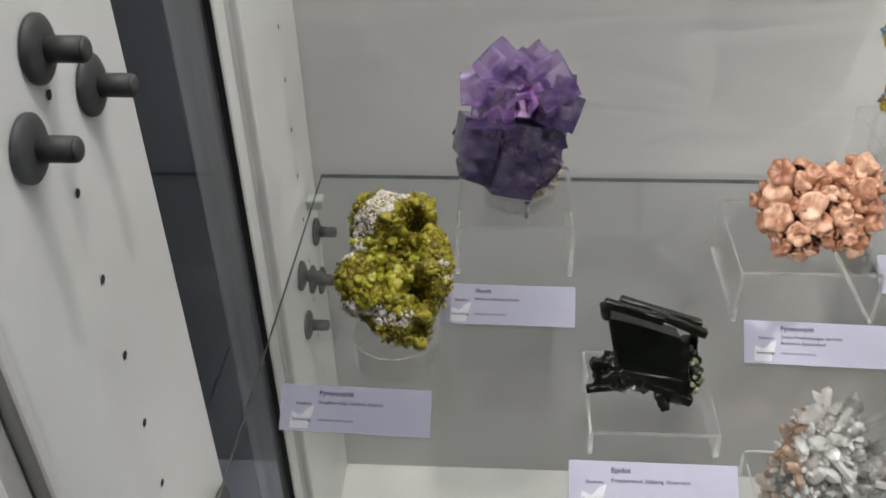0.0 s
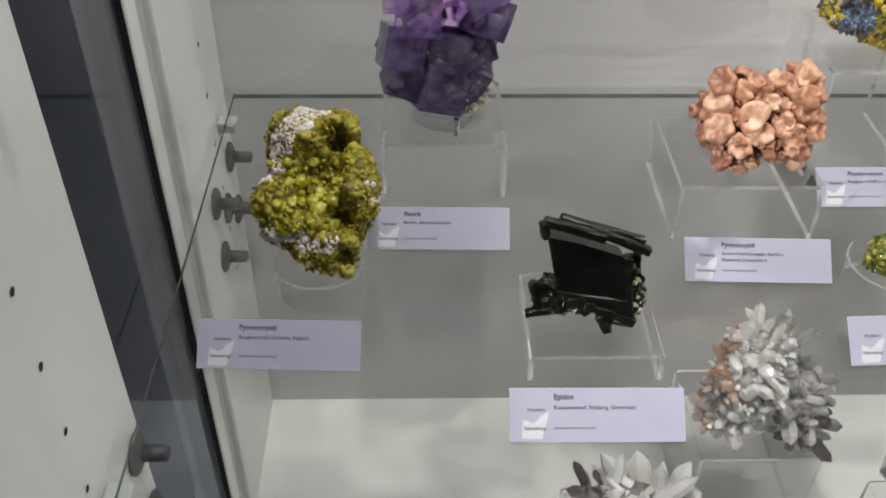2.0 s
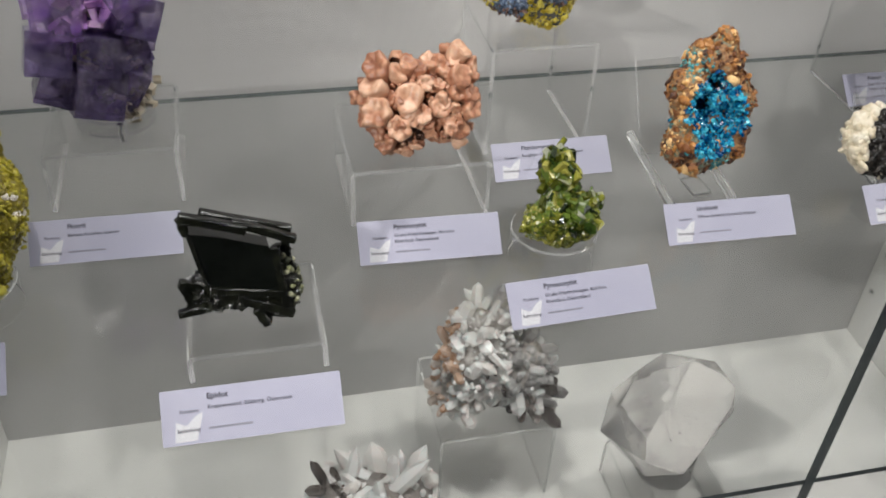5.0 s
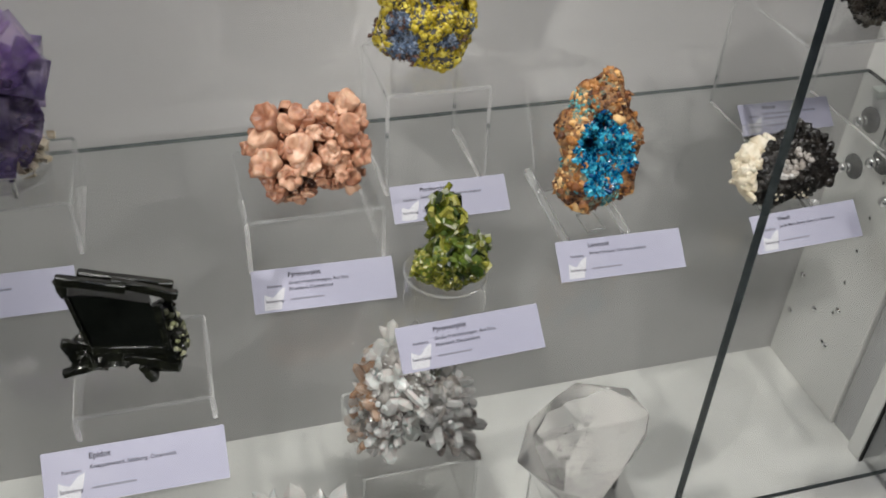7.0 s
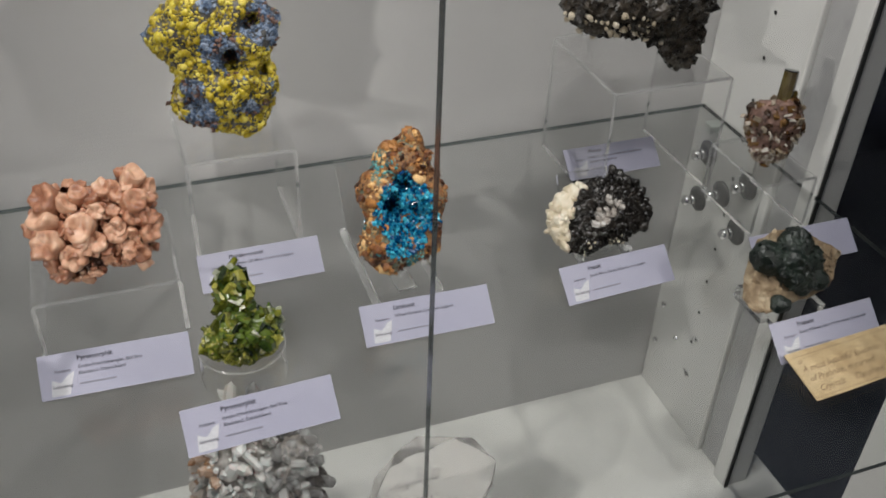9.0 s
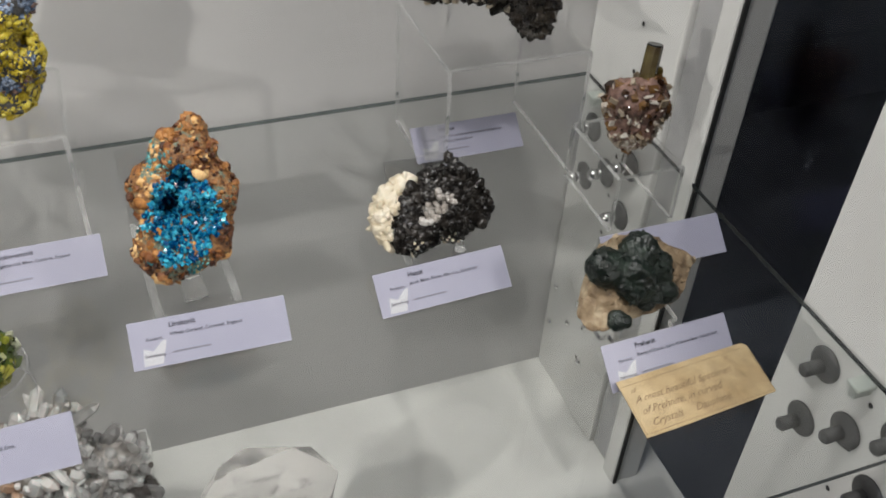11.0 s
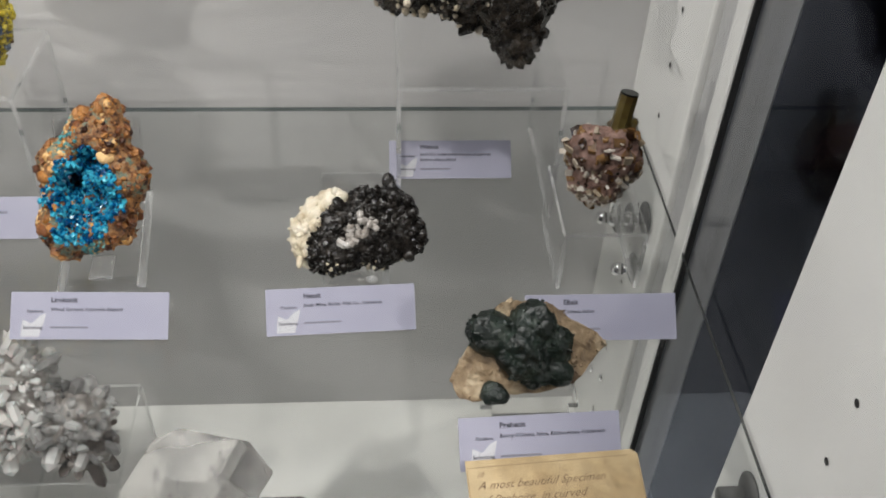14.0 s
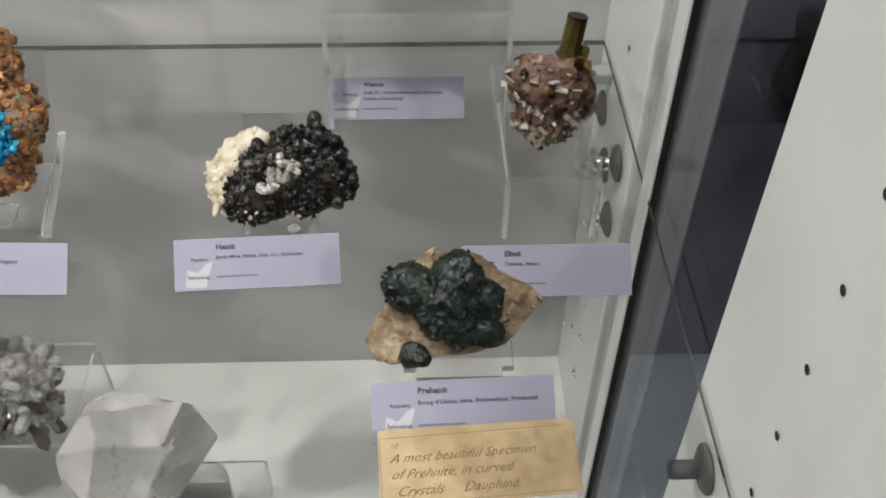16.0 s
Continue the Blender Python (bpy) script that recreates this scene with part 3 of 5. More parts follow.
CUBE_V = np.array([[x, y, z] for x in (-1, 1) for y in (-1, 1) for z in (-1, 1)], float)
CUBE_F = [(0, 1, 3, 2), (4, 6, 7, 5), (0, 4, 5, 1), (2, 3, 7, 6), (0, 2, 6, 4), (1, 5, 7, 3)]
CUBE = (CUBE_V, CUBE_F)
PEBBLE = (BALL[1][0], [tuple(x) for x in BALL[1][1]])
PRISM = hexagon(2.4, "flat", 0.95, 6, 1.0)
POINT = hexagon(3.0, "point", 0.92, 6, 1.02)
CHIP = (np.array([[1, 0, 0.2], [-0.8, 0.3, 0], [0, 1, 0.1], [0.2, -0.9, 0], [0, 0, 1.3], [0, 0, -0.8]]), [(0, 2, 4), (2, 1, 4), (1, 3, 4), (3, 0, 4), (2, 0, 5), (1, 2, 5), (3, 1, 5), (0, 3, 5)])
STUB = hexagon(3.0, "point", 0.96, 6, 1.04)


def rounded(sides=7):
    """Stubby barrel with a rounded shoulder and a slightly sunken end."""
    a = np.arange(sides) * 2 * np.pi / sides
    ring = np.c_[np.cos(a), np.sin(a)]
    lv = [(0, 0.85), (0.7, 1.05), (1.35, 1.02), (1.62, 0.86), (1.66, 0.6), (1.5, 0.25)]
    v = np.vstack([np.c_[ring * k, np.full(sides, z)] for z, k in lv])
    f = [(l * sides + i, l * sides + (i + 1) % sides, (l + 1) * sides + (i + 1) % sides, (l + 1) * sides + i) for l in range(len(lv) - 1) for i in range(sides)]
    f.append(tuple(range((len(lv) - 1) * sides, len(lv) * sides)))
    return v, f


ROUND = rounded()
BLADE = (CUBE_V * np.array([1.0, 0.32, 1.6]) + np.array([0, 0, 1.2]), CUBE_F)


def turn_to(n, g, tilt):
    n = n / (np.linalg.norm(n) + 1e-12) + g.normal(0, tilt, 3)
    n /= np.linalg.norm(n)
    a = np.array([1.0, 0, 0]) if abs(n[0]) < 0.8 else np.array([0, 1.0, 0])
    u = np.cross(n, a)
    u /= np.linalg.norm(u)
    w = np.cross(n, u)
    th = g.uniform(0, 6.283)
    u, w = u * np.cos(th) + w * np.sin(th), w * np.cos(th) - u * np.sin(th)
    return np.c_[u, w, n]


def crust(st, count, template, size, keep=None, tilt=0.25, sink=0.3, seed=1, jitter=0.15):
    """Many crystals of a template grown over a stone's surface where keep(place, normal) holds; verts and faces."""
    p, f, n = st
    g = np.random.default_rng(seed)
    area = np.linalg.norm(n, axis=1)
    tv, tf = template
    vs, fs, base = [], [], 0
    done = 0
    pick = g.choice(len(f), size=count * 6, p=area / area.sum())
    for i in pick:
        if done >= count:
            break
        q = p[f[i]].mean(0)
        m = n[i] / (area[i] + 1e-12)
        if keep is not None and not keep(q, m, g):
            continue
        s = g.uniform(size[0], size[1]) * (0.7 if g.random() < 0.35 else 1.0)
        R = turn_to(m, g, tilt)
        w = tv * (1 + g.normal(0, jitter, 3)) * s
        vs.append(w @ R.T + q - m * s * sink)
        fs += [tuple(base + k for k in face) for face in tf]
        base += len(tv)
        done += 1
    return np.vstack(vs), fs


def grain(p, k, s):
    return noise.noise(Vector(p) * k + Vector((s, s, s)))


def specimen(name, m, label):
    return thing(name, m, label, "mineral", "mineral specimens")


def knob(seed, sub=2, amp=0.28):
    """Uneven rounded lump of radius about 1."""
    v, f = BALL[sub]
    k = np.array([noise.noise(Vector(q) * 1.5 + Vector((seed, seed * 2.1, 0))) + 0.5 * noise.noise(Vector(q) * 3.4 + Vector((seed, 0, 3))) for q in v])
    return v * (1 + amp * k)[:, None], [tuple(x) for x in f]


def lobed(sides=24, lobes=6, depth=0.04):
    """Fat waxy barrel with a fluted outline, rounded shoulder and sunken end."""
    a = np.arange(sides) * 2 * np.pi / sides
    lv = [(0, 0.80, 0.6), (0.5, 0.96, 0.9), (1.0, 1.0, 1.0), (1.44, 1.0, 1.3), (1.55, 0.90, 1.5), (1.57, 0.70, 1.5), (1.48, 0.45, 1.2), (1.36, 0.16, 0.3)]
    v = np.vstack([np.c_[np.c_[np.cos(a), np.sin(a)] * (k * (1 + depth * d * np.cos(lobes * a)))[:, None], np.full(sides, z) + 0.05 * d * np.cos(lobes * a + 0.6) * (z > 1)] for z, k, d in lv])
    f = [(l * sides + i, l * sides + (i + 1) % sides, (l + 1) * sides + (i + 1) % sides, (l + 1) * sides + i) for l in range(len(lv) - 1) for i in range(sides)]
    f.append(tuple(range((len(lv) - 1) * sides, len(lv) * sides)))
    v = v + np.array([noise.noise_vector(Vector(q) * 1.7 + Vector((lobes * 5.0, depth * 90, 1))) for q in v]) * 0.10
    return v, f


KNOBS = [knob(k, 2, 0.5) for k in (1, 4, 7, 9)]
SMALL = [knob(k, 1, 0.35) for k in (2, 5, 8)]
LOBED = [lobed(24, 6, 0.05), lobed(24, 5, 0.06), lobed(24, 6, 0.07), lobed(24, 3, 0.05)]
BLOCK = [(CUBE_V * np.array([1.0, 0.8, 1.3]) + 0.12 * np.random.default_rng(2).normal(0, 1, (8, 3)), CUBE_F), (CUBE_V * np.array([1.3, 0.5, 1.6]) + 0.1 * np.random.default_rng(3).normal(0, 1, (8, 3)), CUBE_F)]
SHARP = [hexagon(3.4, "point", 0.92, 6, 1.0, 0.76), hexagon(2.8, "point", 0.97, 6, 1.04, 0.72), hexagon(4.0, "point", 0.88, 6, 0.97, 0.80)]


def pack(st, count, templates, size, keep=None, tilt=0.3, sink=0.3, seed=1, gap=0.7, jitter=0.14, power=2.0):
    """Grains of falling size set side by side over a stone, none deep inside another; verts and faces."""
    p, f, n = st
    g = np.random.default_rng(seed)
    area = np.linalg.norm(n, axis=1)
    sizes = np.sort(size[0] + (size[1] - size[0]) * g.random(count) ** power)[::-1].copy()
    pos, rad, k = np.zeros((count, 3)), np.zeros(count), 0
    vs, fs, base = [], [], 0
    for i in g.choice(len(f), size=count * 9, p=area / area.sum()):
        if k >= count:
            break
        q = p[f[i]].mean(0)
        m = n[i] / (area[i] + 1e-12)
        if keep is not None and not keep(q, m, g):
            continue
        r = sizes[k]
        if k and (((pos[:k] - q) ** 2).sum(1) < (gap * (rad[:k] + r)) ** 2).any():
            sizes[k:] = np.maximum(sizes[k:] * 0.997, size[0])
            continue
        pos[k], rad[k] = q, r
        k += 1
        tv, tf = templates[int(g.integers(len(templates)))]
        vs.append((tv * (1 + g.normal(0, jitter, 3)) * r) @ turn_to(m, g, tilt).T + q - m * r * sink)
        fs += [tuple(base + c for c in face) for face in tf]
        base += len(tv)
    return np.vstack(vs), fs


def plant(st, spots, unit, mid, templates, lean=14.0, sink=0.4, seed=3, tall=1.0):
    """Single crystals set by hand: (across, down, radius) in units about mid, growing out of the stone's front."""
    p = st[0]
    g = np.random.default_rng(seed)
    vs, fs, base = [], [], 0
    for a, b, r in spots:
        u, w, r = (a - mid[0]) * unit, (mid[1] - b) * unit, r * unit
        near = np.hypot(p[:, 0] - u, p[:, 2] - w) < max(r, 0.003)
        y = p[near, 1].min() if near.any() else -0.002
        d = np.array([u * lean, -0.8, w * lean + 0.25])
        d /= np.linalg.norm(d)
        tv, tf = templates[int(g.integers(len(templates)))]
        vs.append((tv * np.array([1, 1, tall]) * r * (1 + g.normal(0, 0.06, 3))) @ turn_to(d, g, 0.12).T + np.array([u, y, w]) - d * r * sink)
        fs += [tuple(base + c for c in face) for face in tf]
        base += len(tv)
    return np.vstack(vs), fs


# green-yellow mineral with hollows and white matrix
M_OLIVE = surface("olive_crystal", [(0.12, 0.095, 0.003), (0.28, 0.24, 0.008), (0.46, 0.41, 0.05)], 150, 0.42, 0.5, island=0.4, sub=0.2)
M_OLIVED = surface("brown_olive_rock", [(0.05, 0.038, 0.004), (0.15, 0.12, 0.008), (0.28, 0.23, 0.02)], 110, 0.5, 0.5)
M_MATRIX = surface("white_matrix", [(0.46, 0.41, 0.35), (0.66, 0.61, 0.55), (0.78, 0.75, 0.70)], 140, 0.7, 0.6)
sp = specimen("pyromorphite_specimen", pose(0.086, -0.198, 0.052, -52, 0, 4), "olive-yellow crystals with hollows and white matrix on acrylic disc")
st = stone([(0, 0, 0, 0.029, 0.024, 0.042), (-0.009, 0, 0.028, 0.019, 0.021, 0.019), (0.014, 0, 0.030, 0.010, 0.014, 0.014), (0.020, 0.0, -0.004, 0.018, 0.022, 0.022), (0.006, 0, -0.038, 0.016, 0.018, 0.013), (-0.022, 0, -0.014, 0.014, 0.016, 0.018)],
           (), 0.006, 0.0042, 100, 1, 6, [(0.013, 0.026, 0.0085, 0.026), (0.000, 0.004, 0.016, 0.022), (0.013, -0.020, 0.0090, 0.024), (-0.010, -0.012, 0.010, 0.010), (0.014, -0.043, 0.0055, 0.012)])


def white_band(q, m, g=None):
    a = q[0] * 0.70 - q[2] * 0.60 + 0.0195 + 0.006 * grain(q, 120, 2)
    upper = abs(a + 0.008) < 0.0080 and q[2] > 0.002 and q[1] < 0.006 and q[0] < 0.010
    lower = q[2] < -0.024 and abs(q[2] + 0.036 + 0.25 * q[0] + 0.006 * grain(q, 90, 5)) < 0.0050 and q[0] < 0.012 and q[1] < 0.004
    return upper or lower or (q[0] > 0.026 and abs(q[2] + 0.012) < 0.012 and grain(q, 140, 6) > 0.3)


part("matrix", (st[0], st[1]), M_OLIVED, sp, "brownish olive rock", True)
part("white_matrix", pack(st, 1500, KNOBS, (0.0009, 0.0026), white_band, 0.6, 0.7, 3, 0.4), M_MATRIX, sp, "chalky white matrix", True)
part("crystals", pack(st, 2600, KNOBS, (0.0011, 0.0040), lambda q, m, g: not white_band(q, m), 0.6, 0.55, 4, 0.42, 0.25), M_OLIVE, sp, "rounded olive-yellow crystals", True)
part("crystals", crust(st, 900, ROUND, (0.0005, 0.0011), lambda q, m, g: not white_band(q, m), 0.6, -1.6, 6, 0.25), M_OLIVE, sp, "tiny olive-yellow barrel crystals")
big = pack(st, 60, [ROUND, KNOBS[1]], (0.0020, 0.0040), lambda q, m, g: -0.030 < q[2] < 0.016 and abs(q[0] + 0.006) < 0.020 and q[1] < 0.0, 0.5, 0.2, 5, 0.7)
part("crystals", big, surface("yellow_green_crystal", [(0.22, 0.22, 0.012), (0.38, 0.37, 0.03), (0.56, 0.52, 0.16)], 150, 0.22, 0.08, island=0.4, sub=0.3), sp, "larger yellow-green crystals", True)

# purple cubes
# two violets carry the lit top and the shaded lower part of the cluster
M_FLU = surface("purple_fluorite_lit", [(0.34, 0.19, 0.64), (0.72, 0.54, 0.90), (0.99, 0.92, 0.99)], 60, 0.06, 0.35, trans=0.86, ior=1.38, fine=170, wear=0.25)
M_FLUD = surface("purple_fluorite_shaded", [(0.14, 0.11, 0.27), (0.34, 0.28, 0.48), (0.70, 0.63, 0.76)], 60, 0.08, 0.35, trans=0.80, ior=1.36, fine=180, wear=0.25)
# pale pink stands in for light glowing through the core
M_FLUP = surface("pink_purple_glow", [(0.38, 0.20, 0.58), (0.70, 0.44, 0.76), (0.92, 0.76, 0.90)], 110, 0.35, 0.5, sub=0.2)
M_TAN = surface("tan_matrix", [(0.30, 0.24, 0.15), (0.50, 0.43, 0.32), (0.62, 0.57, 0.48)], 160, 0.7, 0.5)
sp = specimen("fluorite_specimen", pose(0.163, -0.098, 0.106, -8, 0, 0), "purple translucent cubic crystals on an acrylic bridge stand")
K = 0.000132
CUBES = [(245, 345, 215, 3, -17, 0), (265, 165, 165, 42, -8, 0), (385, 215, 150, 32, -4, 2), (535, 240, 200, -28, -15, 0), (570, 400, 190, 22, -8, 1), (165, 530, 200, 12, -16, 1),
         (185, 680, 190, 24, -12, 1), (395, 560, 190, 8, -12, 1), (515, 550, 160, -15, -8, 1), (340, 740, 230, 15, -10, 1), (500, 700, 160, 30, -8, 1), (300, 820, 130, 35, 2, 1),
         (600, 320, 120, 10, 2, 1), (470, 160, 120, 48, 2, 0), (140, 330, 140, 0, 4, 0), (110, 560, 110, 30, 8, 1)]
st = stone([(0, 0.008, 0.0, 0.026, 0.013, 0.040), (0, 0.006, -0.03, 0.020, 0.013, 0.024)], (), 0.01, 0.003, 120, 2)
part("core", (st[0], st[1]), surface("violet_core", [(0.10, 0.07, 0.20), (0.28, 0.18, 0.42), (0.58, 0.44, 0.62)], 110, 0.4, 0.6), sp, "mottled violet core", False)
for i, (u, v, s, a, d, dark) in enumerate(CUBES):
    g = np.random.default_rng(40 + i)
    e = s * K
    bm = bmesh.new()
    bmesh.ops.create_cube(bm, size=e)
    bmesh.ops.bevel(bm, geom=list(bm.edges), offset=e * 0.012, segments=1, affect="EDGES")
    bmesh.ops.subdivide_edges(bm, edges=list(bm.edges), cuts=1, use_grid_fill=True)
    for w in bm.verts:
        w.co += Vector(g.normal(0, e * 0.006, 3))
    c = part("cube_crystal", bm, M_FLUD if dark == 1 else M_FLU, sp, "violet cube in shaded tone" if dark == 1 else "violet cube in lit tone")
    c.matrix_local = pose((u - 370) * K, d * 0.001, (480 - v) * K, g.uniform(-10, 14), a, g.uniform(-20, 20))
part("pink_core", pack(st, 150, BLOCK, (0.0012, 0.0036), lambda q, m, g: abs(q[0] + 0.002) < 0.013 and 0.004 < q[2] < 0.046 and q[1] < 0.0, 0.6, -2.2, 6), M_FLUP, sp, "core crystals with the pink glow in their colour")
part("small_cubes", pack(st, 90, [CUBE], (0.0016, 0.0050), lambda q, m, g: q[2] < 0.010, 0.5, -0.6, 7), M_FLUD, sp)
part("matrix", pack(st, 200, BLOCK, (0.0009, 0.0026), lambda q, m, g: (q[2] < -0.034 and q[0] > 0.006 + 0.006 * grain(q, 120, 3)) or (abs(q[0] + 0.005) < 0.005 and abs(q[2] + 0.014) < 0.006) or (abs(q[0] - 0.014) < 0.006 and abs(q[2] + 0.020) < 0.006) or (abs(q[0] - 0.004) < 0.006 and abs(q[2] - 0.014) < 0.004), 0.4, -4.2, 8), M_TAN, sp, "tan matrix crumbs")

# salmon barrels
M_SALMON = surface("salmon_crystal", [(0.24, 0.095, 0.052), (0.43, 0.215, 0.130), (0.62, 0.39, 0.27)], 120, 0.36, 0.4, island=0.3, sub=0.35, fine=420, wear=0.14)
M_UMBER = surface("umber_rock", [(0.05, 0.03, 0.025), (0.16, 0.09, 0.07), (0.3, 0.18, 0.14)], 150, 0.55, 0.5)
sp = specimen("pyromorphite_specimen", pose(0.3565, -0.158, 0.075, -30, 0, 0), "salmon-pink barrel crystals clustered on an acrylic bridge stand")
st = stone([(-0.008, 0, -0.004, 0.026, 0.013, 0.022), (0.020, 0, 0.003, 0.014, 0.012, 0.024), (-0.022, 0, 0.008, 0.011, 0.011, 0.014), (0.0, 0, 0.008, 0.02, 0.011, 0.012)], (), 0.008, 0.003, 150, 3)
part("matrix", (st[0], st[1]), surface("brown_salmon_rock", [(0.06, 0.025, 0.016), (0.18, 0.08, 0.05), (0.36, 0.19, 0.12)], 120, 0.5, 0.5), sp, "brownish salmon matrix", True)
BARRELS = [(212, 250, 58), (112, 150, 50), (90, 225, 46), (205, 150, 36), (250, 165, 34), (295, 140, 38), (398, 118, 42), (392, 188, 44), (340, 160, 30), (440, 195, 32), (318, 225, 26), (318, 295, 38), (375, 245, 34),
           (428, 262, 32), (245, 335, 38), (160, 368, 48), (190, 312, 22), (85, 300, 50), (300, 355, 22), (350, 345, 28), (388, 385, 34), (326, 405, 20), (120, 410, 36), (425, 320, 34), (140, 262, 28), (65, 250, 30)]
part("barrels", plant(st, BARRELS, 0.000172, (255, 270), LOBED, 20.0, 0.85, 3, 1.1), M_SALMON, sp, "thick waxy salmon-pink barrels", True)
part("crystals", pack(st, 420, LOBED, (0.0016, 0.0050), None, 0.5, -0.3, 11, 0.55, 0.2), M_SALMON, sp, "short salmon-pink barrels", True)
part("dark_crust", crust(st, 420, CHIP, (0.0006, 0.0018), lambda q, m, g: q[2] < -0.012, 0.5, -0.8, 13), M_UMBER, sp, "brown glittering crust")

# black blade
M_EPI = surface("black_green_crystal", [(0.002, 0.0025, 0.002), (0.005, 0.006, 0.005)], 80, 0.08, 0.02, fine=300, wear=0.02)
M_EPIR = surface("dark_green_rough_crystal", [(0.0015, 0.002, 0.0015), (0.004, 0.0045, 0.003), (0.014, 0.016, 0.009)], 160, 0.22, 0.2)
sp = specimen("epidote_specimen", pose(0.2375, -0.279, 0.056, -12, 0, 2), "black-green tabular crystal with rough base on acrylic stand")
E = 0.000104


def e(u, v):
    return ((u - 370) * E, (400 - v) * E)


def slab(pts, t, y):
    bm = bmesh.new()
    fr = [bm.verts.new((*[e(u, v)[0]], y, e(u, v)[1])) for u, v in pts]
    bk = [bm.verts.new((e(u, v)[0] * 0.97, y + t, e(u, v)[1])) for u, v in pts]
    bm.faces.new(fr)
    bm.faces.new(list(reversed(bk)))
    for i in range(len(pts)):
        j = (i + 1) % len(pts)
        bm.faces.new((fr[j], fr[i], bk[i], bk[j]))
    bmesh.ops.recalc_face_normals(bm, faces=bm.faces)
    return bm


def rod(p, q, w, t, y, seed):
    g = np.random.default_rng(seed)
    a, b = Vector((e(*p)[0], y, e(*p)[1])), Vector((e(*q)[0], y + g.normal(0, 0.001), e(*q)[1]))
    ln = (b - a).length
    bm = box(-w / 2, w / 2, -t / 2, t / 2, 0, ln)
    bmesh.ops.bevel(bm, geom=list(bm.edges), offset=w * 0.16, segments=1, affect="EDGES")
    bmesh.ops.subdivide_edges(bm, edges=[x for x in bm.edges if x.calc_length() > ln * 0.4], cuts=5, use_grid_fill=True)
    for v in bm.verts:
        v.co += Vector((g.normal(0, w * 0.035), g.normal(0, w * 0.035), 0))
    m = Matrix.Translation(a) @ (b - a).to_track_quat("Z", "Y").to_matrix().to_4x4()
    bmesh.ops.transform(bm, matrix=m, verts=bm.verts)
    return bm


part("main_blade", slab([(130, 170), (330, 225), (520, 290), (560, 560), (400, 530), (200, 490)], 0.012, -0.006), M_EPI, sp, "flat glossy black face")
for k, (p, q, w, y) in enumerate([((105, 80), (420, 180), 0.0066, -0.006), ((350, 145), (655, 275), 0.0062, -0.004), ((200, 110), (640, 250), 0.0070, 0.003), ((110, 100), (130, 200), 0.0060, -0.002), ((140, 180), (205, 500), 0.0026, -0.0065),
                                  ((545, 300), (580, 640), 0.0062, -0.004), ((600, 280), (625, 560), 0.0050, 0.001), ((570, 330), (610, 700), 0.0070, 0.004), ((205, 490), (560, 570), 0.0058, -0.006), ((200, 520), (600, 660), 0.0075, -0.002),
                                  ((340, 570), (615, 700), 0.0080, -0.003), ((60, 460), (200, 520), 0.0062, 0.000), ((70, 470), (150, 640), 0.0065, 0.002), ((40, 635), (240, 600), 0.0060, -0.001), ((100, 640), (330, 560), 0.0070, 0.003), ((430, 640), (480, 745), 0.0078, -0.003), ((480, 690), (600, 715), 0.0060, 0.000), ((170, 450), (230, 600), 0.0075, 0.003)]):
    part("rod_crystal", rod(p, q, w * 0.8, w * 0.75, y, 60 + k), M_EPIR, sp)
st = stone([(0.003, 0.004, -0.018, 0.024, 0.008, 0.008), (-0.018, 0.004, -0.014, 0.012, 0.007, 0.010), (0.022, 0.003, -0.012, 0.007, 0.007, 0.018)], (), 0.005, 0.002, 200, 5)
part("matrix", (st[0], st[1]), M_EPIR, sp, "rough dark green base")
part("small_crystals", pack(st, 260, BLOCK + SMALL, (0.0008, 0.0030), None, 0.8, 0.3, 14, 0.5), M_EPIR, sp, "rough black-green crystals")
part("green_crumbs", crust(st, 60, PEBBLE, (0.0010, 0.0022), lambda q, m, g: q[0] > 0.020, 0.4, 0.0, 15), surface("olive_crumb", [(0.03, 0.035, 0.015), (0.12, 0.13, 0.05), (0.3, 0.3, 0.2)], 200, 0.5, 0.4, island=0.5), sp, "olive crumbs at one end")


# white and grey quartz cluster with orange stain
M_QW = surface("white_quartz", [(0.92, 0.88, 0.85), (0.97, 0.95, 0.93), (0.99, 0.985, 0.98)], 60, 0.14, 0.15, trans=0.12, ior=1.4, island=0.4, sub=0.3)
M_QG = surface("grey_quartz", [(0.40, 0.39, 0.39), (0.66, 0.65, 0.64), (0.95, 0.94, 0.93)], 60, 0.10, 0.15, trans=0.35, ior=1.4, island=0.5, sub=0.2)
M_QO = surface("orange_stained_quartz", [(0.62, 0.34, 0.18), (0.82, 0.58, 0.44), (0.90, 0.80, 0.72)], 70, 0.18, 0.1, trans=0.3, island=0.5)
M_SMOKE = surface("smoky_brown_quartz", [(0.09, 0.07, 0.06), (0.22, 0.18, 0.16), (0.48, 0.43, 0.40)], 70, 0.12, 0.1, trans=0.5, ior=1.45, island=0.5)
sp = specimen("quartz_cluster", pose(0.440, -0.122, -0.212, -10, 0, 0) @ Matrix.Scale(1.06, 4), "white and grey quartz cluster with orange stain on acrylic stand")
st = stone([(-0.018, 0, 0.014, 0.025, 0.024, 0.034), (0.018, 0, -0.010, 0.028, 0.024, 0.030), (-0.028, 0, -0.024, 0.019, 0.020, 0.022), (0.028, 0, -0.034, 0.018, 0.018, 0.016), (-0.022, 0, 0.042, 0.013, 0.013, 0.012), (0.004, 0, 0.040, 0.010, 0.012, 0.012)], (), 0.008, 0.006, 80, 6, 6, [(0.004, -0.030, 0.009, 0.018), (0.012, 0.004, 0.008, 0.012)])
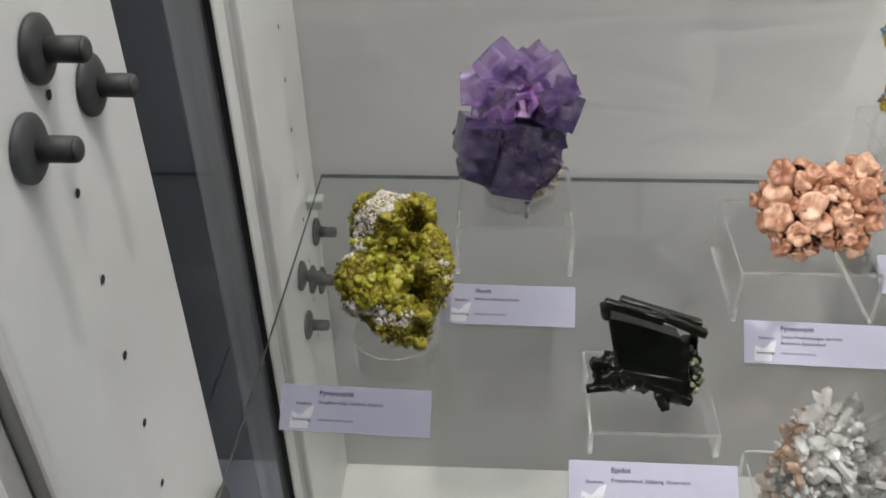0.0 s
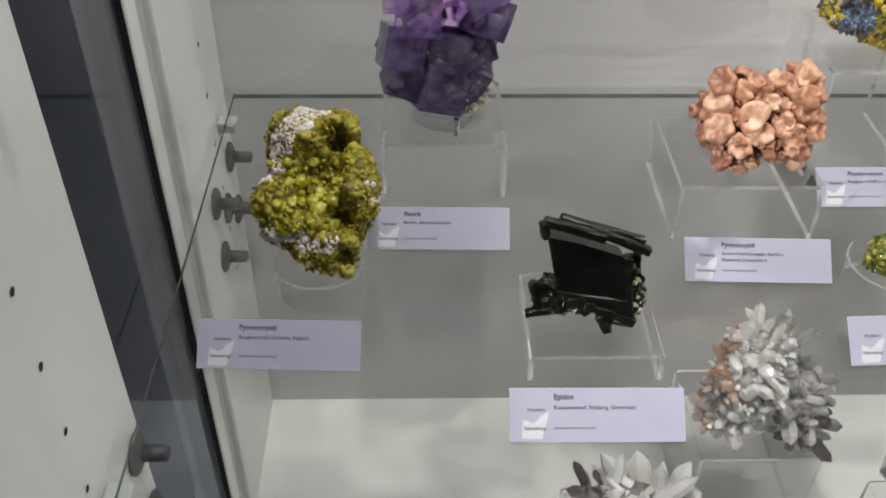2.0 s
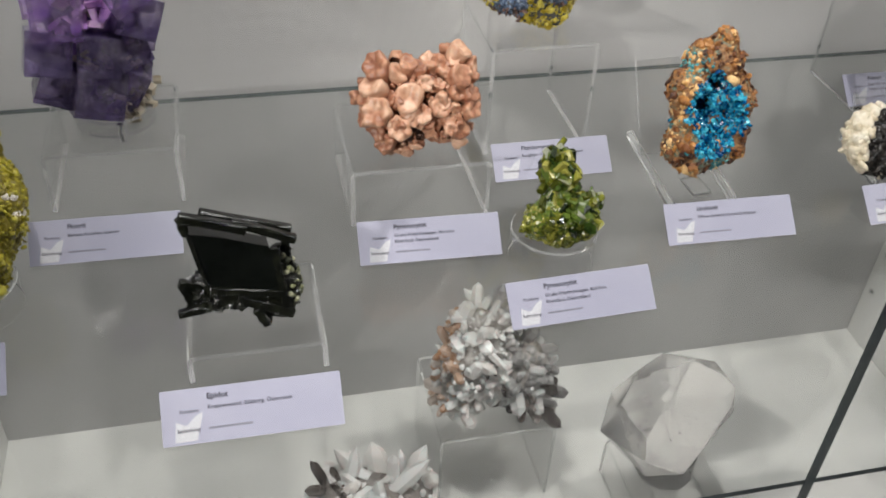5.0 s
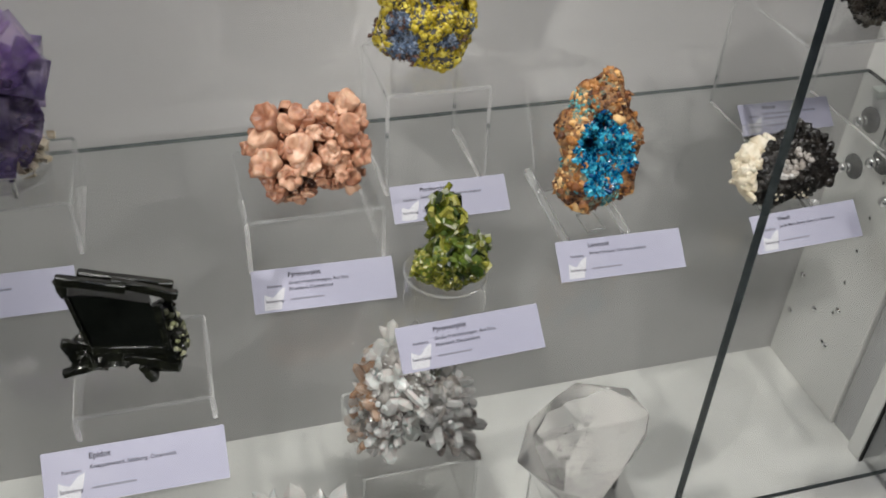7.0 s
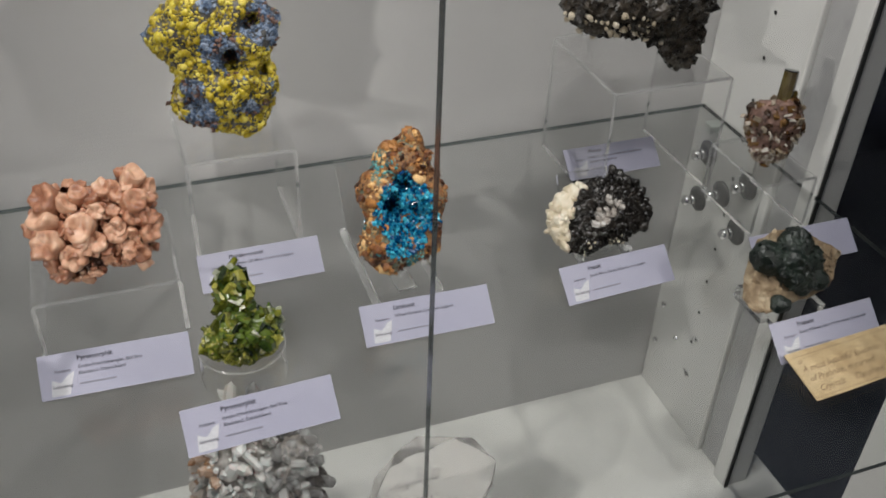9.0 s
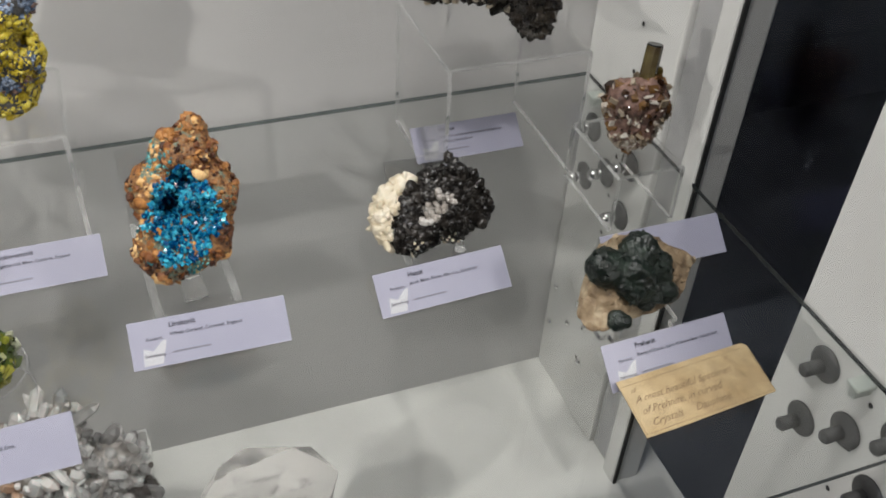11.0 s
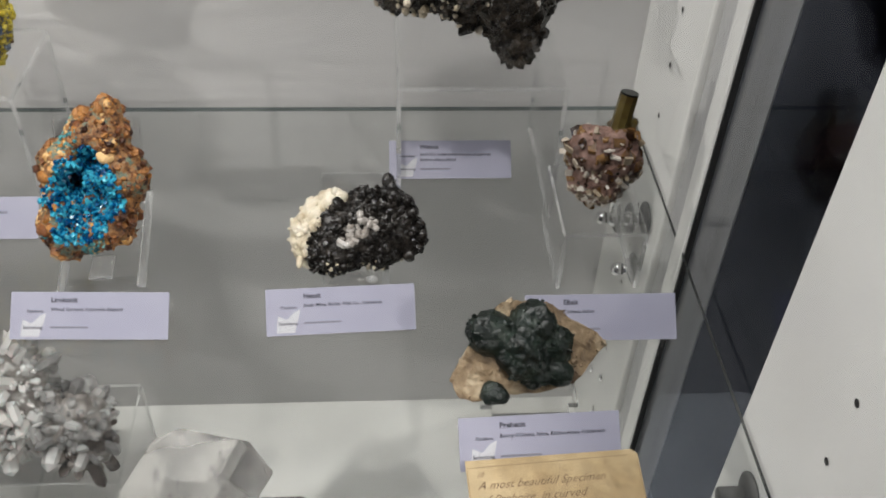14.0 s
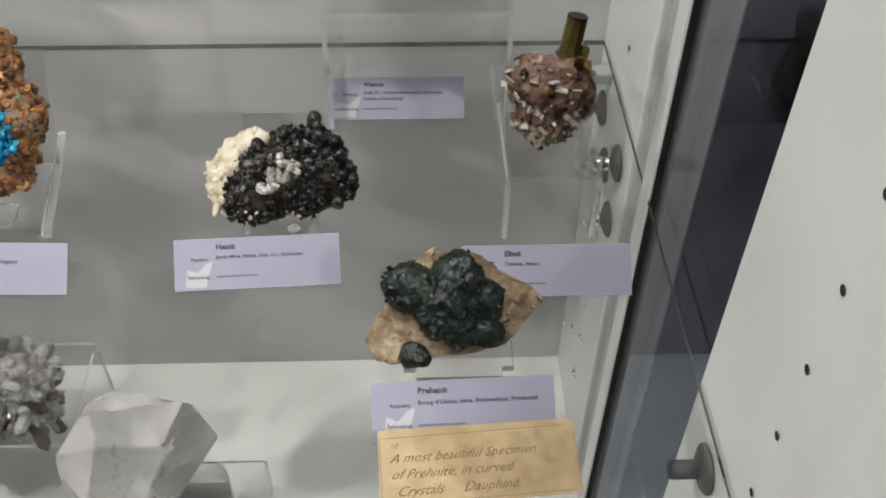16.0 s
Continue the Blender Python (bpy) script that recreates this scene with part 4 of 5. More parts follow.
part("matrix", (st[0], st[1]), surface("grey_brown_quartz_rock", [(0.10, 0.085, 0.075), (0.32, 0.29, 0.27), (0.70, 0.67, 0.64)], 70, 0.35, 0.5), sp, "mottled grey-brown matrix", True)
zone = lambda q: q[0] + 0.010 * grain(q, 50, 1)
part("white_points", pack(st, 190, SHARP, (0.0018, 0.0056), lambda q, m, g: -0.038 < zone(q) < 0.004, 0.5, 0.5, 16, 0.55, 0.2), M_QW, sp, "milky white quartz points")
part("grey_points", pack(st, 160, SHARP, (0.0018, 0.0058), lambda q, m, g: zone(q) > 0.0 and q[2] > -0.034, 0.5, 0.5, 17, 0.55, 0.2), M_QG, sp, "clear grey quartz points")
part("smoky_points", pack(st, 60, SHARP, (0.0022, 0.0060), lambda q, m, g: zone(q) > -0.008 and q[2] < -0.014 and grain(q, 60, 3) > -0.4, 0.5, 0.5, 18, 0.6, 0.2), M_SMOKE, sp, "smoky brown quartz points")
part("stained_points", pack(st, 80, SHARP, (0.0016, 0.0044), lambda q, m, g: zone(q) < -0.034, 0.6, 0.5, 19, 0.55, 0.2), M_QO, sp, "orange-stained quartz points")
part("small_points", crust(st, 320, STUB, (0.0010, 0.0022), lambda q, m, g: zone(q) < 0.006, 0.9, -0.8, 46, 0.25), M_QW, sp, "small white quartz points")

# large clear crystal
M_BIGQ = surface("clear_pale_quartz", [(0.94, 0.905, 0.89), (0.97, 0.945, 0.935), (0.99, 0.98, 0.975)], 40, 0.08, 0.25, trans=0.91, ior=1.24, fine=70, wear=0.02)
sp = specimen("quartz_crystal", pose(0.572, -0.197, -0.230, -14, 0, 0), "large clear faceted quartz crystal on an acrylic disc")
bm = bmesh.new()
for u, v, d in ((-0.060, 0.000, 0), (-0.054, 0.016, -0.008), (-0.026, 0.058, 0.0), (-0.006, 0.066, 0.004), (0.044, 0.048, 0.008), (0.062, 0.024, 0), (0.018, -0.046, -0.004), (-0.012, -0.060, 0.004), (-0.050, -0.004, -0.018), (-0.014, 0.046, -0.032), (0.032, 0.038, -0.026), (0.050, 0.014, -0.020), (0.006, -0.036, -0.028), (-0.030, -0.014, -0.034),
                (-0.040, 0.02, 0.026), (0.03, 0.03, 0.03), (0.0, -0.03, 0.026)):
    bm.verts.new((u, d, v))
bmesh.ops.convex_hull(bm, input=list(bm.verts))
bmesh.ops.bevel(bm, geom=list(bm.edges), offset=0.0006, segments=1, affect="EDGES")
part("crystal_body", bm, M_BIGQ, sp)


def specks(count, seed, size, spread, middle, template=PEBBLE):
    g = np.random.default_rng(seed)
    tv, tf = template
    vs, fs = [], []
    for i in range(count):
        c = np.array(middle) + g.uniform(-1, 1, 3) * np.array(spread)
        fs += [tuple(len(vs) * len(tv) + k for k in face) for face in tf]
        vs.append(tv * g.uniform(*size) + c)
    return np.vstack(vs), fs


part("inclusions", specks(130, 3, (0.0003, 0.0008), (0.034, 0.008, 0.028), (0.0, -0.014, 0.006)), M_SMOKE, sp, "tiny dark specks inside")

# upright green mineral
M_GREEN = surface("moss_green_crystal", [(0.040, 0.048, 0.005), (0.115, 0.125, 0.011), (0.28, 0.27, 0.05)], 120, 0.24, 0.15, island=0.5, sub=0.1)
M_GREEND = surface("dark_green_crystal", [(0.006, 0.012, 0.003), (0.024, 0.045, 0.008), (0.09, 0.13, 0.02)], 110, 0.10, 0.08, island=0.5, trans=0.1)
sp = specimen("pyromorphite_specimen", pose(0.4275, -0.241, 0.051, -30, 0, 2), "moss-green crystal cluster standing on a clear acrylic disc")
st = stone([(-0.003, 0, -0.013, 0.019, 0.012, 0.016), (0.006, 0, -0.014, 0.017, 0.012, 0.013), (0.000, 0, 0.012, 0.011, 0.010, 0.016), (0.018, 0, -0.006, 0.007, 0.007, 0.007)], (), 0.005, 0.0026, 180, 7)
part("matrix", (st[0], st[1]), M_GREEND, sp, "dark green rock", True)
part("crystals", pack(st, 420, SMALL + KNOBS[:1], (0.0010, 0.0026), lambda q, m, g: q[2] < -0.004 and (q[2] < -0.014 or q[0] < -0.006), 0.7, 0.4, 20, 0.6), M_GREEN, sp, "rounded yellow-green grains")
part("crystals", pack(st, 85, [PRISM] + BLOCK, (0.0016, 0.0038), lambda q, m, g: q[2] > -0.020 and q[0] > -0.014, 1.1, 0.7, 21, 0.55, 0.3), M_GREEND, sp, "thick dark green prisms")
part("crystals", pack(st, 110, [PRISM] + BLOCK, (0.0013, 0.0034), lambda q, m, g: q[2] > -0.022, 1.0, 0.5, 22, 0.55, 0.3), M_GREEN, sp, "thick yellow-green prisms")
part("bright_faces", pack(st, 16, BLOCK, (0.0010, 0.0022), lambda q, m, g: q[2] > 0.022 or q[0] > 0.018, 0.6, -0.6, 23), surface("silvery_green_face", [(0.35, 0.38, 0.25), (0.6, 0.62, 0.5)], 100, 0.06, 0.02, metal=0.4), sp, "mirror-bright green faces")

# yellow and blue-grey crust
M_YEL = surface("golden_yellow_crystal", [(0.26, 0.19, 0.008), (0.47, 0.37, 0.02), (0.66, 0.56, 0.10)], 140, 0.3, 0.15, island=0.45, sub=0.2)
M_BLUEG = surface("blue_grey_crust", [(0.05, 0.08, 0.14), (0.12, 0.18, 0.29), (0.30, 0.36, 0.46)], 120, 0.5, 0.4, island=0.5)
M_CREAM = surface("cream_matrix", [(0.46, 0.38, 0.25), (0.62, 0.55, 0.42), (0.76, 0.71, 0.60)], 120, 0.45, 0.4, sub=0.2)
sp = specimen("plumbogummite_specimen", pose(0.4550, -0.073, 0.134, -6, 0, 0), "golden-yellow and blue-grey crusted mineral on tall acrylic stand")
st = stone([(0.001, 0, -0.008, 0.036, 0.022, 0.034), (-0.004, 0, 0.026, 0.042, 0.022, 0.030), (0.010, 0, -0.038, 0.020, 0.015, 0.014), (-0.018, 0, -0.026, 0.014, 0.014, 0.012)], (), 0.008, 0.0048, 100, 8, 6, [(0.005, 0.008, 0.009, 0.022), (0.020, 0.030, 0.008, 0.014), (0.024, -0.004, 0.006, 0.012), (-0.024, -0.020, 0.008, 0.008)])
part("matrix", (st[0], st[1]), surface("dark_blue_grey_rock", [(0.02, 0.018, 0.015), (0.06, 0.06, 0.06), (0.18, 0.17, 0.16)], 110, 0.55, 0.5), sp, "dark blue-grey matrix", True)
yel = lambda q: grain(q, 45, 9) + 0.22 * grain(q, 120, 4) + (0.40 if (abs(q[0] - 0.008) < 0.020 and q[2] < -0.008) or q[0] < -0.016 and q[2] > -0.002 else -0.06)
part("yellow_crystals", pack(st, 1900, KNOBS, (0.0009, 0.0030), lambda q, m, g: yel(q) > 0.04, 0.6, 0.45, 24, 0.44, 0.25), M_YEL, sp, "golden-yellow rounded crystals", True)
part("yellow_grains", crust(st, 2400, PEBBLE, (0.0007, 0.0016), lambda q, m, g: yel(q) > 0.03, 0.5, 0.2, 55, 0.3), M_YEL, sp, "small yellow grains", True)
part("blue_grains", crust(st, 2600, CHIP, (0.0007, 0.0016), lambda q, m, g: yel(q) < 0.05 and grain(q, 130, 2) > -0.4, 0.6, 0.2, 56, 0.3), M_BLUEG, sp, "small blue-grey grains")
part("blue_crust", pack(st, 2200, SMALL, (0.0008, 0.0024), lambda q, m, g: yel(q) < 0.05 and grain(q, 130, 2) > -0.35, 0.7, 0.4, 25, 0.42, 0.25), M_BLUEG, sp, "powdery blue-grey crust")
part("dark_grains", crust(st, 500, CHIP, (0.0007, 0.0020), lambda q, m, g: yel(q) < 0.1 and grain(q, 100, 6) > 0.1, 0.6, -0.8, 45), M_UMBER, sp, "dark brown grains")
part("cream_edge", pack(st, 70, SMALL, (0.0014, 0.0030), lambda q, m, g: q[0] < -0.030 and q[2] < 0.004 and q[1] > -0.010, 0.3, 0.6, 26), M_CREAM, sp, "cream rim", True)

# blue hollow in brown rock
M_BLUE = surface("turquoise_blue_crystal", [(0.0, 0.05, 0.16), (0.006, 0.20, 0.40), (0.06, 0.46, 0.62)], 130, 0.14, 0.1, island=0.5, trans=0.15)
M_RUST = surface("rust_brown_rock", [(0.035, 0.010, 0.004), (0.16, 0.052, 0.014), (0.40, 0.18, 0.05)], 110, 0.45, 0.6, island=0.5)
M_OCHRE = surface("ochre_crystal", [(0.16, 0.05, 0.008), (0.52, 0.23, 0.04), (0.76, 0.50, 0.23)], 110, 0.6, 0.7, island=0.7, sub=0.1)
M_TEAL = surface("teal_crust", [(0.01, 0.10, 0.12), (0.04, 0.25, 0.28), (0.16, 0.42, 0.40)], 140, 0.45, 0.3, island=0.5)
sp = specimen("liroconite_specimen", pose(0.5470, -0.175, 0.064, -28, 3, 3) @ Matrix.Scale(0.96, 4), "rust-brown rock with turquoise-blue crystal hollow on acrylic easel")
st = stone([(0, 0, -0.006, 0.027, 0.024, 0.032), (0.010, 0, 0.020, 0.018, 0.018, 0.020), (-0.014, 0, -0.026, 0.018, 0.018, 0.016), (0.014, 0, 0.039, 0.009, 0.011, 0.008), (-0.014, 0, 0.014, 0.014, 0.014, 0.016), (0.000, 0, 0.026, 0.014, 0.015, 0.015), (0.013, 0, -0.028, 0.015, 0.017, 0.013), (0.022, 0, 0.006, 0.011, 0.014, 0.020)], (), 0.004, 0.0050, 95, 9, 6, [(-0.006, 0.002, 0.009, 0.024), (0.003, -0.010, 0.015, 0.014), (0.004, 0.014, 0.009, 0.014), (0.012, 0.0, 0.006, 0.005)])
M_ROCK = surface("mottled_rust_rock", [(0.03, 0.012, 0.006), (0.11, 0.045, 0.016), (0.30, 0.14, 0.045), (0.09, 0.16, 0.13), (0.45, 0.28, 0.13)], 120, 0.55, 0.7)
part("matrix", (st[0], st[1]), M_ROCK, sp, "mottled rust-brown rock", True)


def hollow(q):
    return ((q[0] - 0.002) / 0.0205) ** 2 + ((q[2] + 0.006 - 0.25 * q[0]) / 0.0285) ** 2 + 0.55 * grain(q, 110, 3) < 1 and q[1] < 0.012


part("blue_crystals", crust(st, 1500, PRISM, (0.0006, 0.0015), lambda q, m, g: hollow(q) and grain(q, 150, 8) < 0.45, 0.8, 0.3, 27, 0.3), M_BLUE, sp, "bright turquoise-blue crystals")
part("blue_lumps", pack(st, 200, KNOBS, (0.0010, 0.0024), lambda q, m, g: hollow(q), 0.8, 0.5, 47, 0.8), M_BLUE, sp, "rounded turquoise-blue lumps")
part("ochre_crystals", pack(st, 800, KNOBS + SMALL + [CHIP], (0.0007, 0.0036), lambda q, m, g: (not hollow(q) and q[0] < 0.018 and grain(q, 55, 6) > -0.05) or grain(q, 120, 14) > 0.46, 0.6, 0.65, 28, 0.42, 0.3, 3.0), M_OCHRE, sp, "pale ochre lumps", True)
part("rust_crystals", pack(st, 1000, SMALL + KNOBS[:2] + [CHIP], (0.0008, 0.0030), lambda q, m, g: not hollow(q) and (q[0] > 0.012 or grain(q, 55, 6) < 0.0), 0.6, 0.2, 29, 0.45, 0.3), M_RUST, sp, "rust-brown crystals")
part("teal_crust", pack(st, 600, SMALL, (0.0006, 0.0015), lambda q, m, g: not hollow(q) and q[0] < 0.014 and grain(q, 60, 12) > 0.18, 0.6, 0.0, 30, 0.6), M_TEAL, sp, "teal green crust")

# black crystals with cream edge
M_BLACK = surface("black_metallic_crystal", [(0.004, 0.0036, 0.0032), (0.010, 0.0085, 0.0075), (0.026, 0.022, 0.019)], 150, 0.26, 0.25, island=0.3)
M_MILK = surface("milky_quartz", [(0.40, 0.36, 0.32), (0.58, 0.54, 0.50), (0.76, 0.74, 0.71)], 110, 0.18, 0.15, island=0.4, trans=0.3)
sp = specimen("hessite_specimen", pose(0.7035, -0.180, 0.028, -42, 0, 2) @ Matrix.Scale(0.94, 4), "black crystal crust with cream quartz edge on acrylic easel")
st = stone([(0.010, 0, -0.001, 0.030, 0.014, 0.022), (-0.020, 0, -0.006, 0.016, 0.012, 0.020), (0.024, 0, 0.004, 0.016, 0.012, 0.019), (0.012, 0, 0.016, 0.016, 0.010, 0.010)], (), 0.006, 0.0034, 150, 10, 6, [(-0.004, 0.001, 0.006, 0.008)])
part("matrix", (st[0], st[1]), M_BLACK, sp, "black rock", True)
mid = lambda q: ((q[0] - 0.001) / 0.013) ** 2 + ((q[2] - 0.45 * q[0]) / 0.0075) ** 2 < 1 and q[1] < 0
rim = stone([(0, 0, 0, 0.012, 0.010, 0.018), (0.006, 0, 0.014, 0.011, 0.008, 0.008), (0.016, 0, 0.023, 0.012, 0.008, 0.006)], (), 0.006, 0.0022, 230, 15)
rim = (rim[0] + np.array([-0.031, 0.002, -0.002]), rim[1], rim[2])
part("cream_edge", (rim[0], rim[1]), M_CREAM, sp, "cream-coloured quartz rim", True)
part("cream_crystals", pack(rim, 170, KNOBS + SHARP[1:2], (0.0012, 0.0046), None, 0.7, 0.9, 31, 0.45, 0.3), M_CREAM, sp, "rounded cream crystals", True)
part("black_knobs", pack(st, 620, KNOBS, (0.0011, 0.0040), lambda q, m, g: not mid(q) and q[0] > -0.030, 0.6, 0.25, 53, 0.5, 0.25), M_BLACK, sp, "knobbly black crystals", True)
part("black_cubes", crust(st, 700, CUBE, (0.0005, 0.0012), lambda q, m, g: not mid(q) and q[0] > -0.030, 0.6, -1.6, 33), M_BLACK, sp)
part("tower", plant(st, [(555, 150, 32), (570, 190, 36), (545, 215, 34), (585, 235, 38), (335, 225, 28), (320, 255, 30), (435, 210, 24), (640, 255, 30), (655, 310, 30), (690, 360, 22), (700, 410, 24), (640, 500, 30)], 0.000143, (400, 390), KNOBS, 10.0, 0.3, 9), M_BLACK, sp, "small black knobs along the top", True)
part("white_quartz", pack(st, 110, SHARP + KNOBS[:1], (0.0009, 0.0028), lambda q, m, g: mid(q), 0.9, 0.5, 34, 0.42), M_MILK, sp, "milky white quartz in the middle")
part("under_crystals", pack(st, 50, SMALL, (0.0010, 0.0024), lambda q, m, g: q[2] < -0.017 and q[0] > -0.02, 0.5, -0.4, 54), M_CREAM, sp, "cream crystals along the lower edge")

# dark lump on the tall stand
M_WIS = surface("brown_black_mineral", [(0.007, 0.006, 0.005), (0.017, 0.014, 0.011), (0.05, 0.040, 0.030)], 120, 0.26, 0.3, island=0.3)
sp = specimen("bismuth_specimen", pose(0.769, -0.090, 0.146, -8, 0, 0), "brown-black knobbly mineral with pale spots on tall acrylic stand")
st = stone([(0.012, 0, 0.008, 0.042, 0.026, 0.030), (-0.034, 0, 0.008, 0.025, 0.020, 0.022), (0.034, -0.004, -0.028, 0.015, 0.013, 0.018), (0.040, 0, 0.012, 0.022, 0.020, 0.028)], (), 0.008, 0.005, 110, 11)
part("matrix", (st[0], st[1]), M_WIS, sp, "brown-black rock", True)
part("crystals", pack(st, 900, KNOBS + BLOCK, (0.0013, 0.0046), None, 0.6, 0.3, 35, 0.6), M_WIS, sp, "knobbly dark crystals")
part("pale_spots", pack(st, 130, SMALL, (0.0011, 0.0032), lambda q, m, g: q[2] < 0.006 and q[0] < 0.016 and grain(q, 80, 3) > -0.02, 0.5, -0.8, 36), M_TAN, sp, "pale tan spots")

# tourmaline on pale blades
M_ALB = surface("pale_albite", [(0.24, 0.19, 0.13), (0.40, 0.34, 0.27), (0.56, 0.52, 0.46)], 120, 0.4, 0.2, island=0.6)
M_BRQ = surface("smoky_amber_crystal", [(0.025, 0.012, 0.007), (0.08, 0.038, 0.016), (0.22, 0.12, 0.045)], 110, 0.12, 0.08, island=0.5, trans=0.2)
sp = specimen("elbaite_specimen", pose(0.851, -0.173, 0.075, -10, 0, 0), "pale bladed cluster with brown crystals and tourmaline column")
st = stone([(0, 0, -0.004, 0.019, 0.015, 0.022), (-0.006, 0, 0.010, 0.016, 0.013, 0.014), (0.010, 0, 0.006, 0.012, 0.012, 0.018)], (), 0.006, 0.0025, 180, 12)
part("matrix", (st[0], st[1]), M_UMBER, sp, "brown rock between crystals", True)
br = lambda q: grain(q, 75, 5) + (0.45 if q[2] > 0.002 else 0.04) > -0.02
part("white_blades", pack(st, 260, BLOCK + SMALL, (0.0009, 0.0026), lambda q, m, g: not br(q), 0.8, 0.6, 37, 0.55, 0.25), M_ALB, sp, "pale cream-white blocks and blades")
part("brown_crystals", pack(st, 150, [BLOCK[0]] + KNOBS[:2], (0.0013, 0.0036), lambda q, m, g: br(q), 0.6, 0.6, 38, 0.42, 0.2), M_BRQ, sp, "smoky brown crystals")
part("white_flecks", crust(st, 40, BLADE, (0.0010, 0.0020), lambda q, m, g: br(q), 0.7, -0.4, 48), M_ALB, sp, "pale flecks between brown crystals")
M_TOUR = surface("brown_green_tourmaline", [(0.05, 0.030, 0.010), (0.10, 0.075, 0.022), (0.17, 0.14, 0.06)], 60, 0.15, 0.1, trans=0.15)
col = part("tourmaline_column", tube([(-0.012, 1.05), (0.0, 1.02), (0.010, 0.99), (0.0232, 0.96)], 0.0058, 9), M_TOUR, sp, "olive-brown tourmaline column")
col.matrix_local = pose(0.0085, 0.003, 0.020, 0, 9, 0)
top = part("column_cap", tube([(0.0233, 0.97), (0.0242, 0.90)], 0.0058, 9), M_EPI, sp, "black column end")
top.matrix_local = pose(0.0085, 0.003, 0.020, 0, 9, 0)
part("side_crystal", tube([(-0.008, 1), (0.008, 1), (0.010, 0.5)], 0.0030, 6), M_TOUR, sp).matrix_local = pose(0.0155, 0.002, 0.018, 0, 9, 0)

# dark green balls on tan rock
M_PRE = surface("dark_bottle_green_ball", [(0.0015, 0.004, 0.003), (0.006, 0.012, 0.009), (0.026, 0.040, 0.030)], 110, 0.38, 0.8, fine=420)
M_SAND = surface("sandy_brown_rock", [(0.06, 0.038, 0.024), (0.26, 0.185, 0.11), (0.54, 0.45, 0.31)], 70, 0.7, 0.8)
sp = specimen("prehnite_specimen", pose(0.7950, -0.283, 0.036, -40, 0, 3), "dark green crystal balls on sandy brown rock")
bm = bmesh.new()
for u, w in ((-0.0130, 0.0250), (0.010, 0.0240), (-0.0420, -0.016), (-0.038, -0.023), (-0.026, -0.027), (0.0450, -0.001), (0.0430, 0.002), (0.013, -0.0240), (0.027, -0.018), (-0.028, 0.006)):
    k = 0.35 if abs(u) > 0.036 else 1.0
    bm.verts.new((u, -0.006 * k, w))
    bm.verts.new((u * 0.94, 0.010 * k, w * 0.9))
bmesh.ops.convex_hull(bm, input=list(bm.verts))
bmesh.ops.subdivide_edges(bm, edges=list(bm.edges), cuts=7, use_grid_fill=True)
bmesh.ops.triangulate(bm, faces=list(bm.faces))
for v in bm.verts:
    k = noise.fractal(v.co * 140, 0.8, 2.1, 4) * 0.0016 + noise.noise(v.co * 60) * 0.0024
    v.co += Vector((0.5 * k, k, 0.8 * k))
bm.verts.ensure_lookup_table()
pv, pf = np.array([v.co[:] for v in bm.verts]), np.array([[v.index for v in f.verts] for f in bm.faces])
bm.free()
rock = (pv, pf, np.cross(pv[pf[:, 1]] - pv[pf[:, 0]], pv[pf[:, 2]] - pv[pf[:, 0]]))
part("matrix", (pv, pf), M_SAND, sp, "sandy brown rock plate", False)
part("rock_flakes", crust(rock, 500, CHIP, (0.0005, 0.0016), None, 0.7, 0.4, 51, 0.4), M_SAND, sp, "splintery brown flakes")
balls = stone([(-0.0190, -0.006, 0.0090, 0.0128, 0.010, 0.0128), (0.003, -0.007, 0.0138, 0.0122, 0.010, 0.0122), (-0.003, -0.009, -0.003, 0.0150, 0.010, 0.0140), (0.015, -0.004, 0.000, 0.0110, 0.009, 0.0120), (0.016, -0.004, -0.014, 0.0090, 0.008, 0.0080), (0.004, -0.006, -0.015, 0.009, 0.008, 0.008)], (), 0.0016, 0.0020, 230, 21)
